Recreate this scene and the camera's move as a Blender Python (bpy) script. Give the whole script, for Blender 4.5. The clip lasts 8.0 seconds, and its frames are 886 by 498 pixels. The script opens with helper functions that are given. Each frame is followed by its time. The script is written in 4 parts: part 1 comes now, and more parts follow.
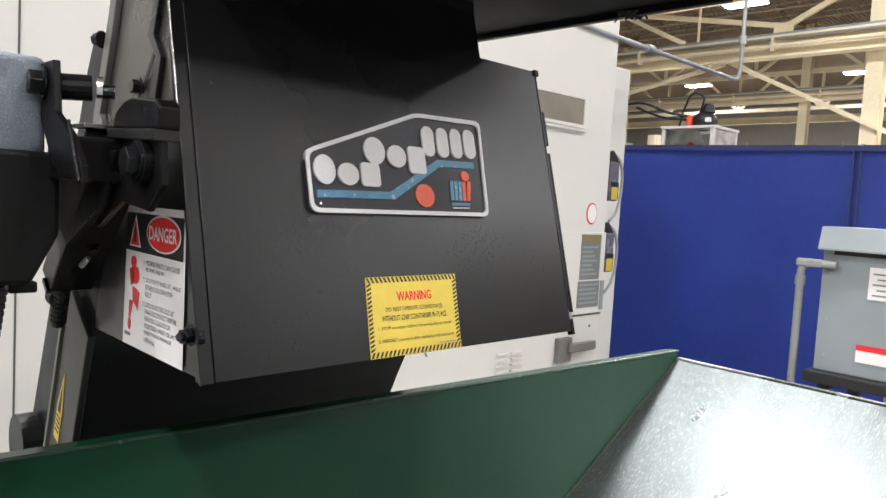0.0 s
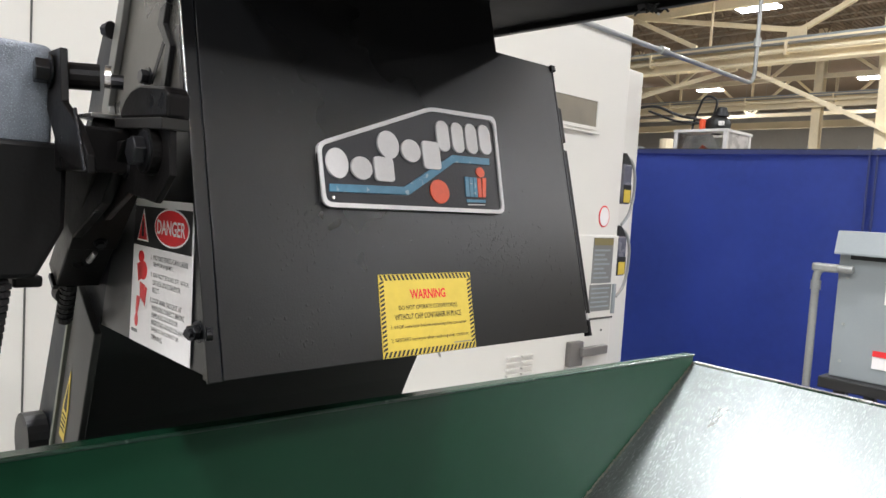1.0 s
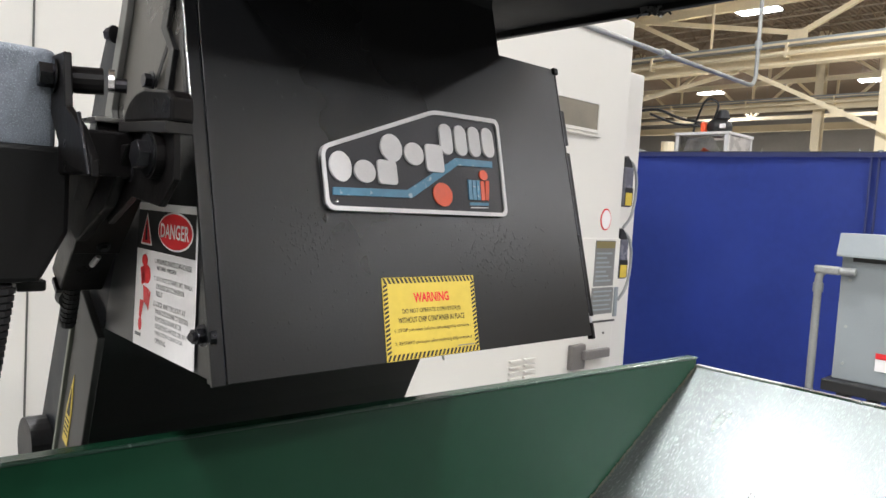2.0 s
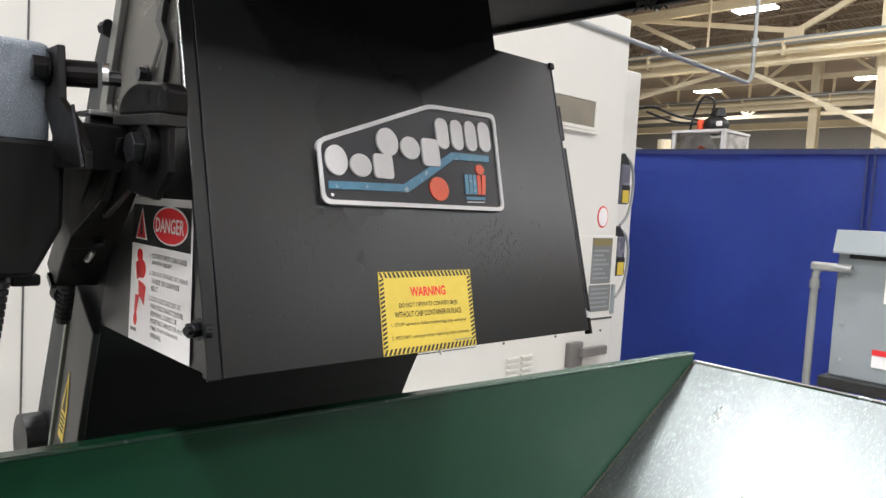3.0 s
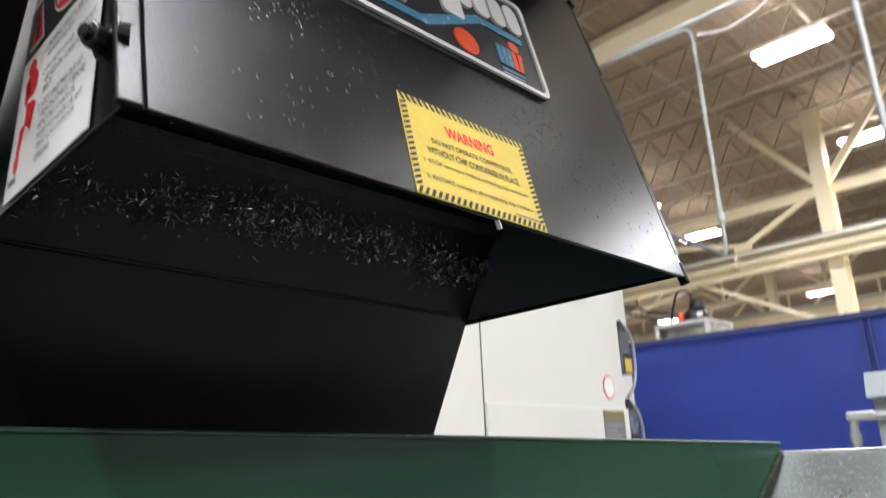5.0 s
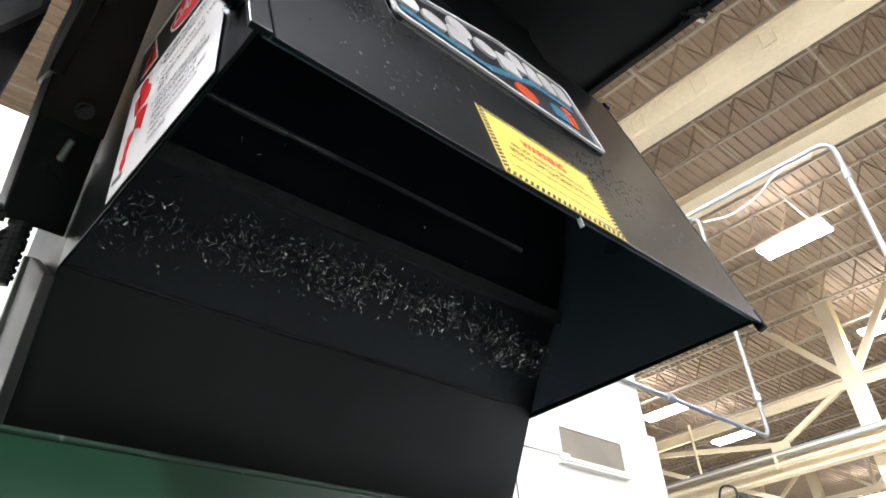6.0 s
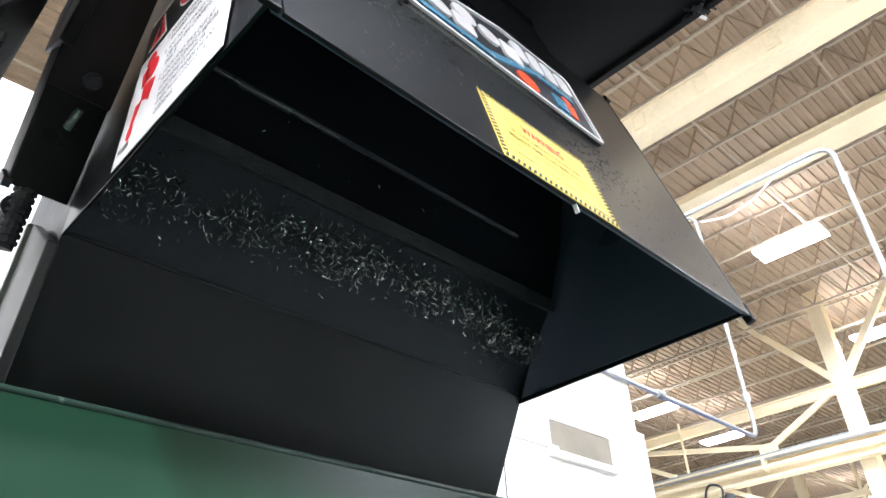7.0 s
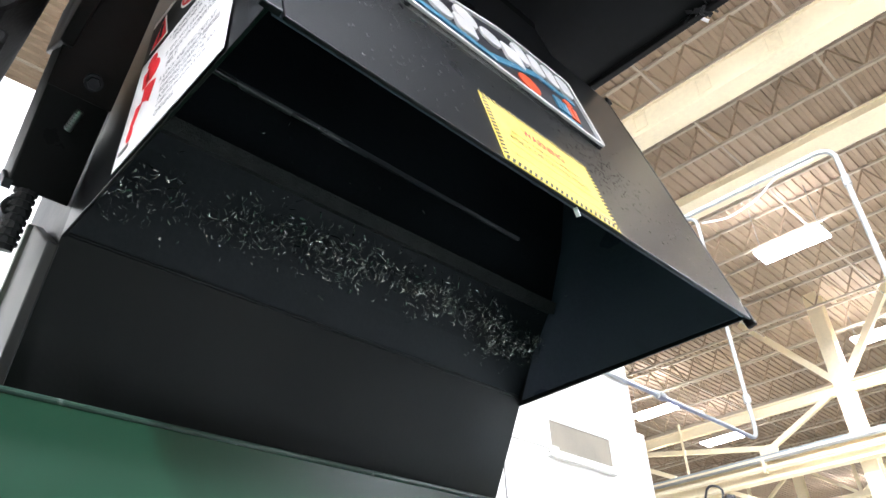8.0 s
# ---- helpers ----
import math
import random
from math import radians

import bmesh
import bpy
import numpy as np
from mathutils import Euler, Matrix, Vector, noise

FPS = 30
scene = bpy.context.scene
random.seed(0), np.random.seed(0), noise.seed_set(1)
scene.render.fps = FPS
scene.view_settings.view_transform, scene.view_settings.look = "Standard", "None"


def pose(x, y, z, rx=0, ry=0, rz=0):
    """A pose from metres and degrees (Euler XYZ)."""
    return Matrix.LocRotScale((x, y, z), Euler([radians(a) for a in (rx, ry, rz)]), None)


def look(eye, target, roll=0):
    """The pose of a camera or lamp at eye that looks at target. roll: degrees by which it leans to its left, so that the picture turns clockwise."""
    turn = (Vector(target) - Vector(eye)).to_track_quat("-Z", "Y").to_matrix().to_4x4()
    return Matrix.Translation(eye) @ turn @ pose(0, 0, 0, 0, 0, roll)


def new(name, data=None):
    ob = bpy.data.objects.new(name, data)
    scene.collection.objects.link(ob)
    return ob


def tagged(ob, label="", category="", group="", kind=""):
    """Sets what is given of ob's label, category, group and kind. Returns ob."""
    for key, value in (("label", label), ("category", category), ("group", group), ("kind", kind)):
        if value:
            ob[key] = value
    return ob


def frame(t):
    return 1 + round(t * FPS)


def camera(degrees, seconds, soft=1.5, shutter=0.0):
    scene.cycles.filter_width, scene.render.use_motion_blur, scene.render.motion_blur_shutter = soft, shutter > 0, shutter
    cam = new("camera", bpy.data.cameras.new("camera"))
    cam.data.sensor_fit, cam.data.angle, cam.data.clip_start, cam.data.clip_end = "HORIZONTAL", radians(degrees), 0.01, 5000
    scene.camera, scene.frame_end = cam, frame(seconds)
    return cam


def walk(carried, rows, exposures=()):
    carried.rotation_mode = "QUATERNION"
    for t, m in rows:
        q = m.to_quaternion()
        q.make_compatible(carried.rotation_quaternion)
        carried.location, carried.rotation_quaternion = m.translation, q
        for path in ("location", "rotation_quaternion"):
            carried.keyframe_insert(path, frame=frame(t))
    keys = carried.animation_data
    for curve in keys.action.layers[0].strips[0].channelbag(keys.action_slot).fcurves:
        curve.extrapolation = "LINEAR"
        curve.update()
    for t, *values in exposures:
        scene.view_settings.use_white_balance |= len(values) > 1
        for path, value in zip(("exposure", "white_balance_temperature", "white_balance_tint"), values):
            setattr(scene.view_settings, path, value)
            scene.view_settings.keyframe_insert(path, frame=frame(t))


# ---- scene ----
# the camera
cam = camera(63.3, 8.0, shutter=0.5)
PATH = [
    (0, (-0.335, -0.688, 1.456), (1.05, 0.748, 1.313), 3.3),
    (0.5, (-0.325, -0.673, 1.446), (1.052, 0.771, 1.307), 3.3),
    (1, (-0.322, -0.665, 1.445), (1.044, 0.79, 1.311), 3.6),
    (1.5, (-0.324, -0.663, 1.446), (1.037, 0.797, 1.322), 3.5),
    (3, (-0.321, -0.662, 1.438), (1.048, 0.791, 1.311), 3.3),
    (3.5, (-0.319, -0.663, 1.436), (1.048, 0.791, 1.322), 3.3),
    (4, (-0.288, -0.613, 1.364), (1.093, 0.833, 1.314), 3.6),
    (4.2, (-0.265, -0.57, 1.306), (1.113, 0.88, 1.332), 3.1),
    (5.3, (-0.109, -0.319, 0.984), (1.22, 0.916, 1.823), -5.4),
    (5.5, (-0.112, -0.304, 0.953), (1.169, 0.865, 1.949), -6.7),
    (6, (-0.126, -0.265, 0.894), (1.049, 0.905, 2.012), -4.6),
    (6.5, (-0.13, -0.269, 0.879), (1.062, 0.896, 1.986), -2.9),
    (7, (-0.13, -0.268, 0.879), (1.059, 0.906, 1.978), -2.7),
    (7.5, (-0.131, -0.269, 0.879), (1.06, 0.905, 1.975), -2.9),
    (8, (-0.13, -0.269, 0.882), (1.057, 0.907, 1.98), -2.4),
]


def rows_soft(rows):
    return [(t, look(eye, target, roll)) for t, eye, target, roll in rows]


walk(cam, rows_soft(PATH), exposures=[(0.0, 0.05, 6430, 10), (4.2, 0.07, 6430, 10), (5.3, 0.32, 6250, 10), (5.6, 0.5, 6200, 10), (6.1, 1.0, 6150, 10), (6.6, 1.25, 5960, 10), (7.2, 1.4, 5920, 10), (8.0, 1.43, 5920, 10)])

# ---------------------------------------------------------------- light
world = bpy.data.worlds.new("hall_air")
world.use_nodes = True
world.node_tree.nodes["Background"].inputs[0].default_value = (0.9, 0.95, 1.0, 1)
world.node_tree.nodes["Background"].inputs[1].default_value = 0.05
scene.world = world

LAMP_Z = 7.4
LAMPS = [(11.3, 2.76), (16.2, 2.97), (16.45, 8.67), (20.0, 8.65), (31.8, 9.1), (32.0, 16.1), (35.8, 15.6), (36.1, 22.2), (36.0, 10.1),
         # from here on unseen fixtures, added for highlights and fill around the chute
         (1.8, 2.0), (-3.8, 1.7), (1.6, -4.0), (-3.8, -4.0), (6.6, -4.0), (1.6, -9.5), (-3.8, -9.5), (6.6, -9.5), (-9.0, -1.5), (-9.0, -7.0), (-9.0, 4.2), (12.0, -3.2),
         (11.6, -9.5), (16.8, -9.5), (11.6, -14.8)]
for i, (lx, ly) in enumerate(LAMPS):
    data = bpy.data.lights.new("tube_light", "AREA")
    data.shape, data.size, data.size_y = "RECTANGLE", 0.45, 1.15
    data.energy, data.color = 300, (0.97, 0.98, 1.0)
    glow = new("tube_light", data)
    glow.matrix_world = pose(lx, ly, LAMP_Z - 0.1)

# ---------------------------------------------------------------- materials
MATS = {}


def shade(name, color, rough=0.5, metal=0.0, vary=0.12, grain=60.0, bump=0.05, blotch=4.0, spread=0.1, coat=0.0, emit=0.0, wear=None, stretch=(1, 1, 1), spec=0.5):
    """A painted or metal surface: two scales of colour change, roughness change and fine relief; wear is (colour, share, size)."""
    if name in MATS:
        return MATS[name]
    m = bpy.data.materials.new(name)
    m.use_nodes = True
    t = m.node_tree
    b = t.nodes["Principled BSDF"]
    co = t.nodes.new("ShaderNodeTexCoord")
    mp = t.nodes.new("ShaderNodeMapping")
    mp.inputs["Scale"].default_value = stretch
    t.links.new(co.outputs["Object"], mp.inputs[0])

    def noise_tex(scale, detail=4):
        n = t.nodes.new("ShaderNodeTexNoise")
        n.inputs["Scale"].default_value, n.inputs["Detail"].default_value = scale, detail
        t.links.new(mp.outputs[0], n.inputs["Vector"])
        return n.outputs["Fac"]

    def mix(fac, a, c):
        x = t.nodes.new("ShaderNodeMix")
        x.data_type = "RGBA"
        for sock, v in ((x.inputs[0], fac), (x.inputs[6], a), (x.inputs[7], c)):
            if hasattr(v, "node"):
                t.links.new(v, sock)
            else:
                sock.default_value = v
        return x.outputs[2]

    def ramp(fac, lo, hi):
        r = t.nodes.new("ShaderNodeMapRange")
        r.inputs["From Min"].default_value, r.inputs["From Max"].default_value = lo, hi
        t.links.new(fac, r.inputs[0])
        return r.outputs[0]

    big, small = noise_tex(blotch), noise_tex(grain)
    dark = tuple(c * (1 - vary) for c in color) + (1,)
    lite = tuple(min(1, c * (1 + vary)) for c in color) + (1,)
    col = mix(ramp(big, 0.3, 0.7), dark, lite)
    col = mix(ramp(small, 0.35, 0.75), col, mix(0.5, col, tuple(min(1, c * (1 + vary * 1.4)) for c in color) + (1,)))
    if wear:
        worn = ramp(noise_tex(wear[2], 6), 0.62 - wear[1] * 0.3, 0.66 - wear[1] * 0.3)
        col = mix(worn, col, tuple(wear[0]) + (1,))
    t.links.new(col, b.inputs["Base Color"])
    rr = t.nodes.new("ShaderNodeMapRange")
    rr.inputs["From Min"].default_value, rr.inputs["From Max"].default_value = 0.3, 0.7
    rr.inputs["To Min"].default_value, rr.inputs["To Max"].default_value = max(0.03, rough - spread), min(1, rough + spread)
    t.links.new(big, rr.inputs[0])
    t.links.new(rr.outputs[0], b.inputs["Roughness"])
    b.inputs["Metallic"].default_value = metal
    b.inputs["Coat Weight"].default_value = coat
    b.inputs["Specular IOR Level"].default_value = spec
    if bump:
        bp = t.nodes.new("ShaderNodeBump")
        bp.inputs["Strength"].default_value, bp.inputs["Distance"].default_value = bump, 0.002
        t.links.new(small, bp.inputs["Height"])
        t.links.new(bp.outputs[0], b.inputs["Normal"])
    if emit:
        b.inputs["Emission Color"].default_value = (*color, 1)
        b.inputs["Emission Strength"].default_value = emit
    MATS[name] = m
    return m


BLACK = shade("black_powder_coat", (0.0055, 0.0057, 0.0063), 0.28, spec=0.46, vary=0.06, grain=420, bump=0.10, blotch=3, spread=0.01)
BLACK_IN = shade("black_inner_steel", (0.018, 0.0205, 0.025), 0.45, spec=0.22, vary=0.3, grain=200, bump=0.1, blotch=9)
APRON = shade("dull_black_apron", (0.0065, 0.0068, 0.007), 0.42, spec=0.3, vary=0.2, grain=200, bump=0.1, blotch=5)
# stray-light haze is put into this navy, paler than the black paint
GLARE_NAVY = shade("glare_navy_liner", (0.10, 0.115, 0.155), 0.33, spec=0.5, vary=0.2, grain=200, bump=0.06, blotch=4)
BLACK_BRACKET = shade("black_bracket_paint", (0.0065, 0.0058, 0.0058), 0.36, spec=0.17, vary=0.2, grain=150, bump=0.12, blotch=18)
ARM_COVER = shade("brown_black_cover", (0.010, 0.0078, 0.0072), 0.4, spec=0.15, vary=0.25, grain=200, bump=0.1, blotch=14)
MOTOR = shade("blue_grey_cast_paint", (0.15, 0.17, 0.20), 0.4, vary=0.35, grain=520, bump=0.8, blotch=40, wear=((0.27, 0.30, 0.34), 0.16, 620))
MOTOR_DARK = shade("motor_dark_cast", (0.006, 0.006, 0.006), 0.5, spec=0.2, vary=0.2, grain=200, bump=0.2)
BOLT = shade("blackened_bolt", (0.05, 0.05, 0.055), 0.3, metal=0.9, grain=300, bump=0.1)
STEEL = shade("bright_steel", (0.6, 0.6, 0.6), 0.28, metal=1.0, grain=300, bump=0.08)
GREEN = shade("dark_green_enamel", (0.0105, 0.056, 0.028), 0.26, spec=0.38, vary=0.07, grain=30, bump=0.015, blotch=2, spread=0.012)
GREEN_EDGE = shade("worn_green_edge", (0.025, 0.06, 0.042), 0.35, vary=0.3, grain=50, wear=((0.16, 0.2, 0.18), 0.06, 60))
SILVER = shade("worn_bare_steel_sheet", (0.115, 0.126, 0.122), 0.33, metal=0.95, vary=0.25, grain=300, bump=0.3, blotch=12, spread=0.06, wear=((0.20, 0.22, 0.21), 0.14, 310), stretch=(0.23, 1.2, 0.31))
WELD = shade("weld_bead", (0.16, 0.15, 0.12), 0.5, metal=0.4, grain=200, bump=0.5)
WHITE_M = shade("machine_white_paint", (0.72, 0.70, 0.65), 0.42, vary=0.03, grain=300, bump=0.04, blotch=1.5)
MACHINE_GAP = shade("machine_gap", (0.1, 0.1, 0.09), 0.7)
VENT = shade("grey_filter_mesh", (0.21, 0.185, 0.145), 0.7, vary=0.2, grain=250, bump=0.4)
CURTAIN = shade("blue_vinyl", (0.04, 0.075, 0.35), 0.42, vary=0.12, grain=14, bump=0.1, blotch=1.2, spread=0.06)
CURTAIN_HEM = shade("blue_vinyl_hem", (0.012, 0.02, 0.10), 0.5, vary=0.15)
BOX_GREY = shade("grey_enclosure_paint", (0.27, 0.30, 0.31), 0.42, vary=0.05, grain=120, bump=0.04)
MATTE = shade("matte_black_hood", (0.008, 0.008, 0.0085), 0.6, spec=0.14, vary=0.3, grain=90, bump=0.1)
CONDUIT = shade("galvanised_conduit", (0.36, 0.37, 0.36), 0.38, metal=0.6, vary=0.15, grain=60)
CREAM = shade("cream_steel_paint", (0.80, 0.69, 0.48), 0.55, vary=0.12, grain=20, bump=0.05, blotch=0.8)
DECK = shade("tan_roof_deck", (0.285, 0.21, 0.14), 0.7, vary=0.15, grain=12, blotch=0.5)
CONCRETE = shade("grey_floor_concrete", (0.36, 0.35, 0.33), 0.5, vary=0.2, grain=9, blotch=0.6)
WALL = shade("painted_block_wall", (0.42, 0.40, 0.36), 0.7, vary=0.1, grain=6, blotch=0.4)
PLATE_WHITE = shade("white_plate_paint", (0.68, 0.66, 0.66), 0.4, vary=0.06, grain=300, bump=0.1, blotch=40)
PLATE_BLUE = shade("steel_blue_paint", (0.07, 0.22, 0.34), 0.4, vary=0.15, grain=200, bump=0.1, blotch=60, wear=((0.3, 0.42, 0.5), 0.06, 90))
PLATE_RED = shade("orange_red_paint", (0.78, 0.10, 0.035), 0.4, vary=0.08, grain=200, blotch=50)
YELLOW = shade("yellow_label", (0.62, 0.46, 0.06), 0.45, vary=0.08, grain=120, bump=0.03, blotch=25)
INK = shade("black_ink", (0.012, 0.012, 0.012), 0.5, vary=0.1, bump=0)
RED_INK = shade("red_ink", (0.72, 0.025, 0.03), 0.5, vary=0.06, bump=0)
LABEL = shade("white_label", (0.86, 0.83, 0.82), 0.42, vary=0.04, grain=100, bump=0.02)
GREY_INK = shade("grey_print", (0.19, 0.19, 0.185), 0.6, vary=0.2, grain=200, bump=0)
RUBBER = shade("black_rubber", (0.011, 0.011, 0.012), 0.55, vary=0.2, grain=150, bump=0.2)
JOIST = shade("joist_tan_paint", (0.40, 0.335, 0.255), 0.6, vary=0.1, grain=20)
PORT = shade("bronzed_steel", (0.20, 0.17, 0.12), 0.35, metal=0.8)
CHIP = shade("cut_metal_chip", (0.33, 0.33, 0.31), 0.22, metal=0.9, vary=0.5, grain=300, blotch=60)
TUBE = shade("fluorescent_tube_glow", (1.0, 0.97, 1.0), 0.4, vary=0.0, bump=0, emit=12.0)
TAN = shade("tan_handle_plastic", (0.16, 0.15, 0.14), 0.45)


def glass(name, tint, rough=0.05):
    m = bpy.data.materials.new(name)
    m.use_nodes = True
    b = m.node_tree.nodes["Principled BSDF"]
    b.inputs["Base Color"].default_value = (*tint, 1)
    b.inputs["Transmission Weight"].default_value, b.inputs["Roughness"].default_value, b.inputs["IOR"].default_value = 1.0, rough, 1.3
    return m


CLEAR = glass("clear_plastic", (0.9, 0.92, 0.9))
HAZY = shade("hazed_plastic_sheet", (0.5, 0.47, 0.43), 0.3, vary=0.3, grain=8, blotch=6)

# ---------------------------------------------------------------- mesh helpers


def link_mesh(name, bm, material, smooth=False):
    me = bpy.data.meshes.new(name)
    bmesh.ops.recalc_face_normals(bm, faces=bm.faces)
    bm.to_mesh(me)
    bm.free()
    if smooth:
        me.shade_smooth()
        me.set_sharp_from_angle(angle=radians(35))
    me.materials.append(material)
    return me


def thing(name, label, category, m=None, group="", kind=""):
    ob = new(name)
    ob.empty_display_size = 0.05
    if m is not None:
        ob.matrix_world = m
    return tagged(ob, label, category, group, kind)


def part(name, bm, material, parent, label="", m=None, smooth=False):
    ob = new(name, link_mesh(name, bm, material, smooth))
    ob.parent = parent
    if m is not None:
        ob.matrix_local = m
    return tagged(ob, label)


def solid(name, bm, material, label, category, m=None, group="", kind="", smooth=False):
    ob = new(name, link_mesh(name, bm, material, smooth))
    if m is not None:
        ob.matrix_world = m
    return tagged(ob, label, category, group, kind)


def block(x0, y0, z0, x1, y1, z1, bevel=0.0, bm=None, seg=2):
    bm = bm or bmesh.new()
    got = bmesh.ops.create_cube(bm, size=1)
    bmesh.ops.transform(bm, verts=got["verts"], matrix=Matrix.Translation(((x0 + x1) / 2, (y0 + y1) / 2, (z0 + z1) / 2)) @ Matrix.Diagonal((x1 - x0, y1 - y0, z1 - z0, 1)))
    if bevel:
        edges = list({e for v in got["verts"] for e in v.link_edges})
        bmesh.ops.bevel(bm, geom=edges, offset=bevel, segments=seg, affect="EDGES", profile=0.5)
    return bm


def prism(outline, depth, m=None, bm=None, bevel=0.0):
    """A flat outline in x and y, thickened from z = 0 to depth, and set at m."""
    out = bmesh.new()
    vs = [out.verts.new((x, y, 0)) for x, y in outline]
    face = out.faces.new(vs)
    got = bmesh.ops.extrude_face_region(out, geom=[face])
    bmesh.ops.translate(out, verts=[v for v in got["geom"] if isinstance(v, bmesh.types.BMVert)], vec=(0, 0, depth))
    if bevel:
        bmesh.ops.recalc_face_normals(out, faces=out.faces)
        bmesh.ops.bevel(out, geom=list(out.edges), offset=bevel, segments=2, affect="EDGES", profile=0.5)
    if m is not None:
        bmesh.ops.transform(out, verts=out.verts, matrix=m)
    if bm is None:
        return out
    me = bpy.data.meshes.new("tmp")
    out.to_mesh(me)
    out.free()
    bm.from_mesh(me)
    bpy.data.meshes.remove(me)
    return bm


def rod(a, b, r, sides=12, bm=None, r2=None):
    bm = bm or bmesh.new()
    a, b = Vector(a), Vector(b)
    got = bmesh.ops.create_cone(bm, cap_ends=True, segments=sides, radius1=r, radius2=r if r2 is None else r2, depth=(b - a).length)
    bmesh.ops.transform(bm, verts=got["verts"], matrix=Matrix.Translation((a + b) / 2) @ (b - a).to_track_quat("Z", "Y").to_matrix().to_4x4())
    return bm


def bar(a, b, w, h, bm=None, up=(0, 0, 1)):
    """A square bar from a to b, w wide and h high."""
    bm = bm or bmesh.new()
    a, b = Vector(a), Vector(b)
    ahead = (b - a).normalized()
    side = ahead.cross(Vector(up))
    side = side.normalized() if side.length > 1e-4 else Vector((1, 0, 0))
    top = side.cross(ahead)
    vs = [bm.verts.new(p + side * (sx * w / 2) + top * (sz * h / 2)) for p in (a, b) for sx, sz in ((-1, -1), (1, -1), (1, 1), (-1, 1))]
    for q in ((0, 1, 2, 3), (4, 5, 6, 7), (0, 1, 5, 4), (1, 2, 6, 5), (2, 3, 7, 6), (3, 0, 4, 7)):
        bm.faces.new([vs[k] for k in q])
    return bm


def tube(points, r, sides=10, bm=None):
    """A round tube along a line of points."""
    bm = bm or bmesh.new()
    pts = [Vector(p) for p in points]
    rings = []
    side = None
    for k, p in enumerate(pts):
        ahead = (pts[min(k + 1, len(pts) - 1)] - pts[max(k - 1, 0)]).normalized()
        if side is None:
            side = ahead.orthogonal().normalized()
        side = (side - ahead * side.dot(ahead)).normalized()
        top = ahead.cross(side)
        rings.append([bm.verts.new(p + (side * math.cos(a) + top * math.sin(a)) * r) for a in (2 * math.pi * s / sides for s in range(sides))])
    for p, q in zip(rings, rings[1:]):
        for s in range(sides):
            bm.faces.new((p[s], p[(s + 1) % sides], q[(s + 1) % sides], q[s]))
    bm.faces.new(rings[0])
    bm.faces.new(rings[-1])
    return bm


def bend(points, r, steps=6):
    """The line of points with its corners rounded by r."""
    pts = [Vector(p) for p in points]
    out = [pts[0]]
    for a, b, c in zip(pts, pts[1:], pts[2:]):
        p, q = b + (a - b).normalized() * r, b + (c - b).normalized() * r
        out += [p.lerp(b, s).lerp(b.lerp(q, s), s) for s in (k / steps for k in range(steps + 1))]
    return out + [pts[-1]]


def rounded(w, h, r, steps=5, x=0.0, y=0.0):
    out = []
    for cx, cy, a0 in ((w - r, h - r, 0), (r, h - r, 90), (r, r, 180), (w - r, r, 270)):
        out += [(x + cx + r * math.cos(radians(a0 + 90 * k / steps)), y + cy + r * math.sin(radians(a0 + 90 * k / steps))) for k in range(steps + 1)]
    return out


def soften(outline, r, steps=4):
    """An outline with rounded corners."""
    out, n = [], len(outline)
    for k in range(n):
        a, b, c = (Vector((*outline[j % n], 0)) for j in (k - 1, k, k + 1))
        p, q = b + (a - b).normalized() * r, b + (c - b).normalized() * r
        out += [tuple(p.lerp(b, s).lerp(b.lerp(q, s), s).xy) for s in (j / steps for j in range(steps + 1))]
    return out


def disc(x, y, rx, ry, n=28):
    return [(x + rx * math.cos(2 * math.pi * k / n), y + ry * math.sin(2 * math.pi * k / n)) for k in range(n)]


def frame_bm(outer, inner, depth, m):
    """A flat ring between two outlines of equal length."""
    bm = bmesh.new()
    lo = [[bm.verts.new(m @ Vector((x, y, 0))) for x, y in o] for o in (outer, inner)]
    hi = [[bm.verts.new(m @ Vector((x, y, depth))) for x, y in o] for o in (outer, inner)]
    n = len(outer)
    for k in range(n):
        j = (k + 1) % n
        bm.faces.new((hi[0][k], hi[0][j], hi[1][j], hi[1][k]))
        bm.faces.new((lo[0][k], lo[0][j], hi[0][j], hi[0][k]))
        bm.faces.new((lo[1][k], lo[1][j], hi[1][j], hi[1][k]))
        bm.faces.new((lo[0][k], lo[0][j], lo[1][j], lo[1][k]))
    return bm


def words(text, width, height, m, material, parent, name="lettering", bold=0.0, label=""):
    """One line of writing, fitted to a width and a letter height, its lower left corner at m's origin."""
    cu = bpy.data.curves.new("writing", "FONT")
    cu.body, cu.size, cu.offset, cu.resolution_u = text, 1.0, bold, 3
    tmp = new("writing", cu)
    bpy.context.view_layer.update()
    me = bpy.data.meshes.new_from_object(tmp.evaluated_get(bpy.context.evaluated_depsgraph_get()))
    bpy.data.objects.remove(tmp)
    bpy.data.curves.remove(cu)
    xs = [v.co.x for v in me.vertices]
    ys = [v.co.y for v in me.vertices]
    x0, x1, y0, y1 = min(xs), max(xs), min(ys), max(ys)
    for v in me.vertices:
        v.co = m @ Vector(((v.co.x - x0) / (x1 - x0) * width, (v.co.y - y0) / (y1 - y0) * height, 0))
    me.name = name
    me.materials.clear()
    me.materials.append(material)
    ob = new(name, me)
    ob.parent = parent
    return tagged(ob, label)


def hexagon(r, turn=0.0):
    return [(r * math.cos(radians(60 * k + turn)), r * math.sin(radians(60 * k + turn))) for k in range(6)]


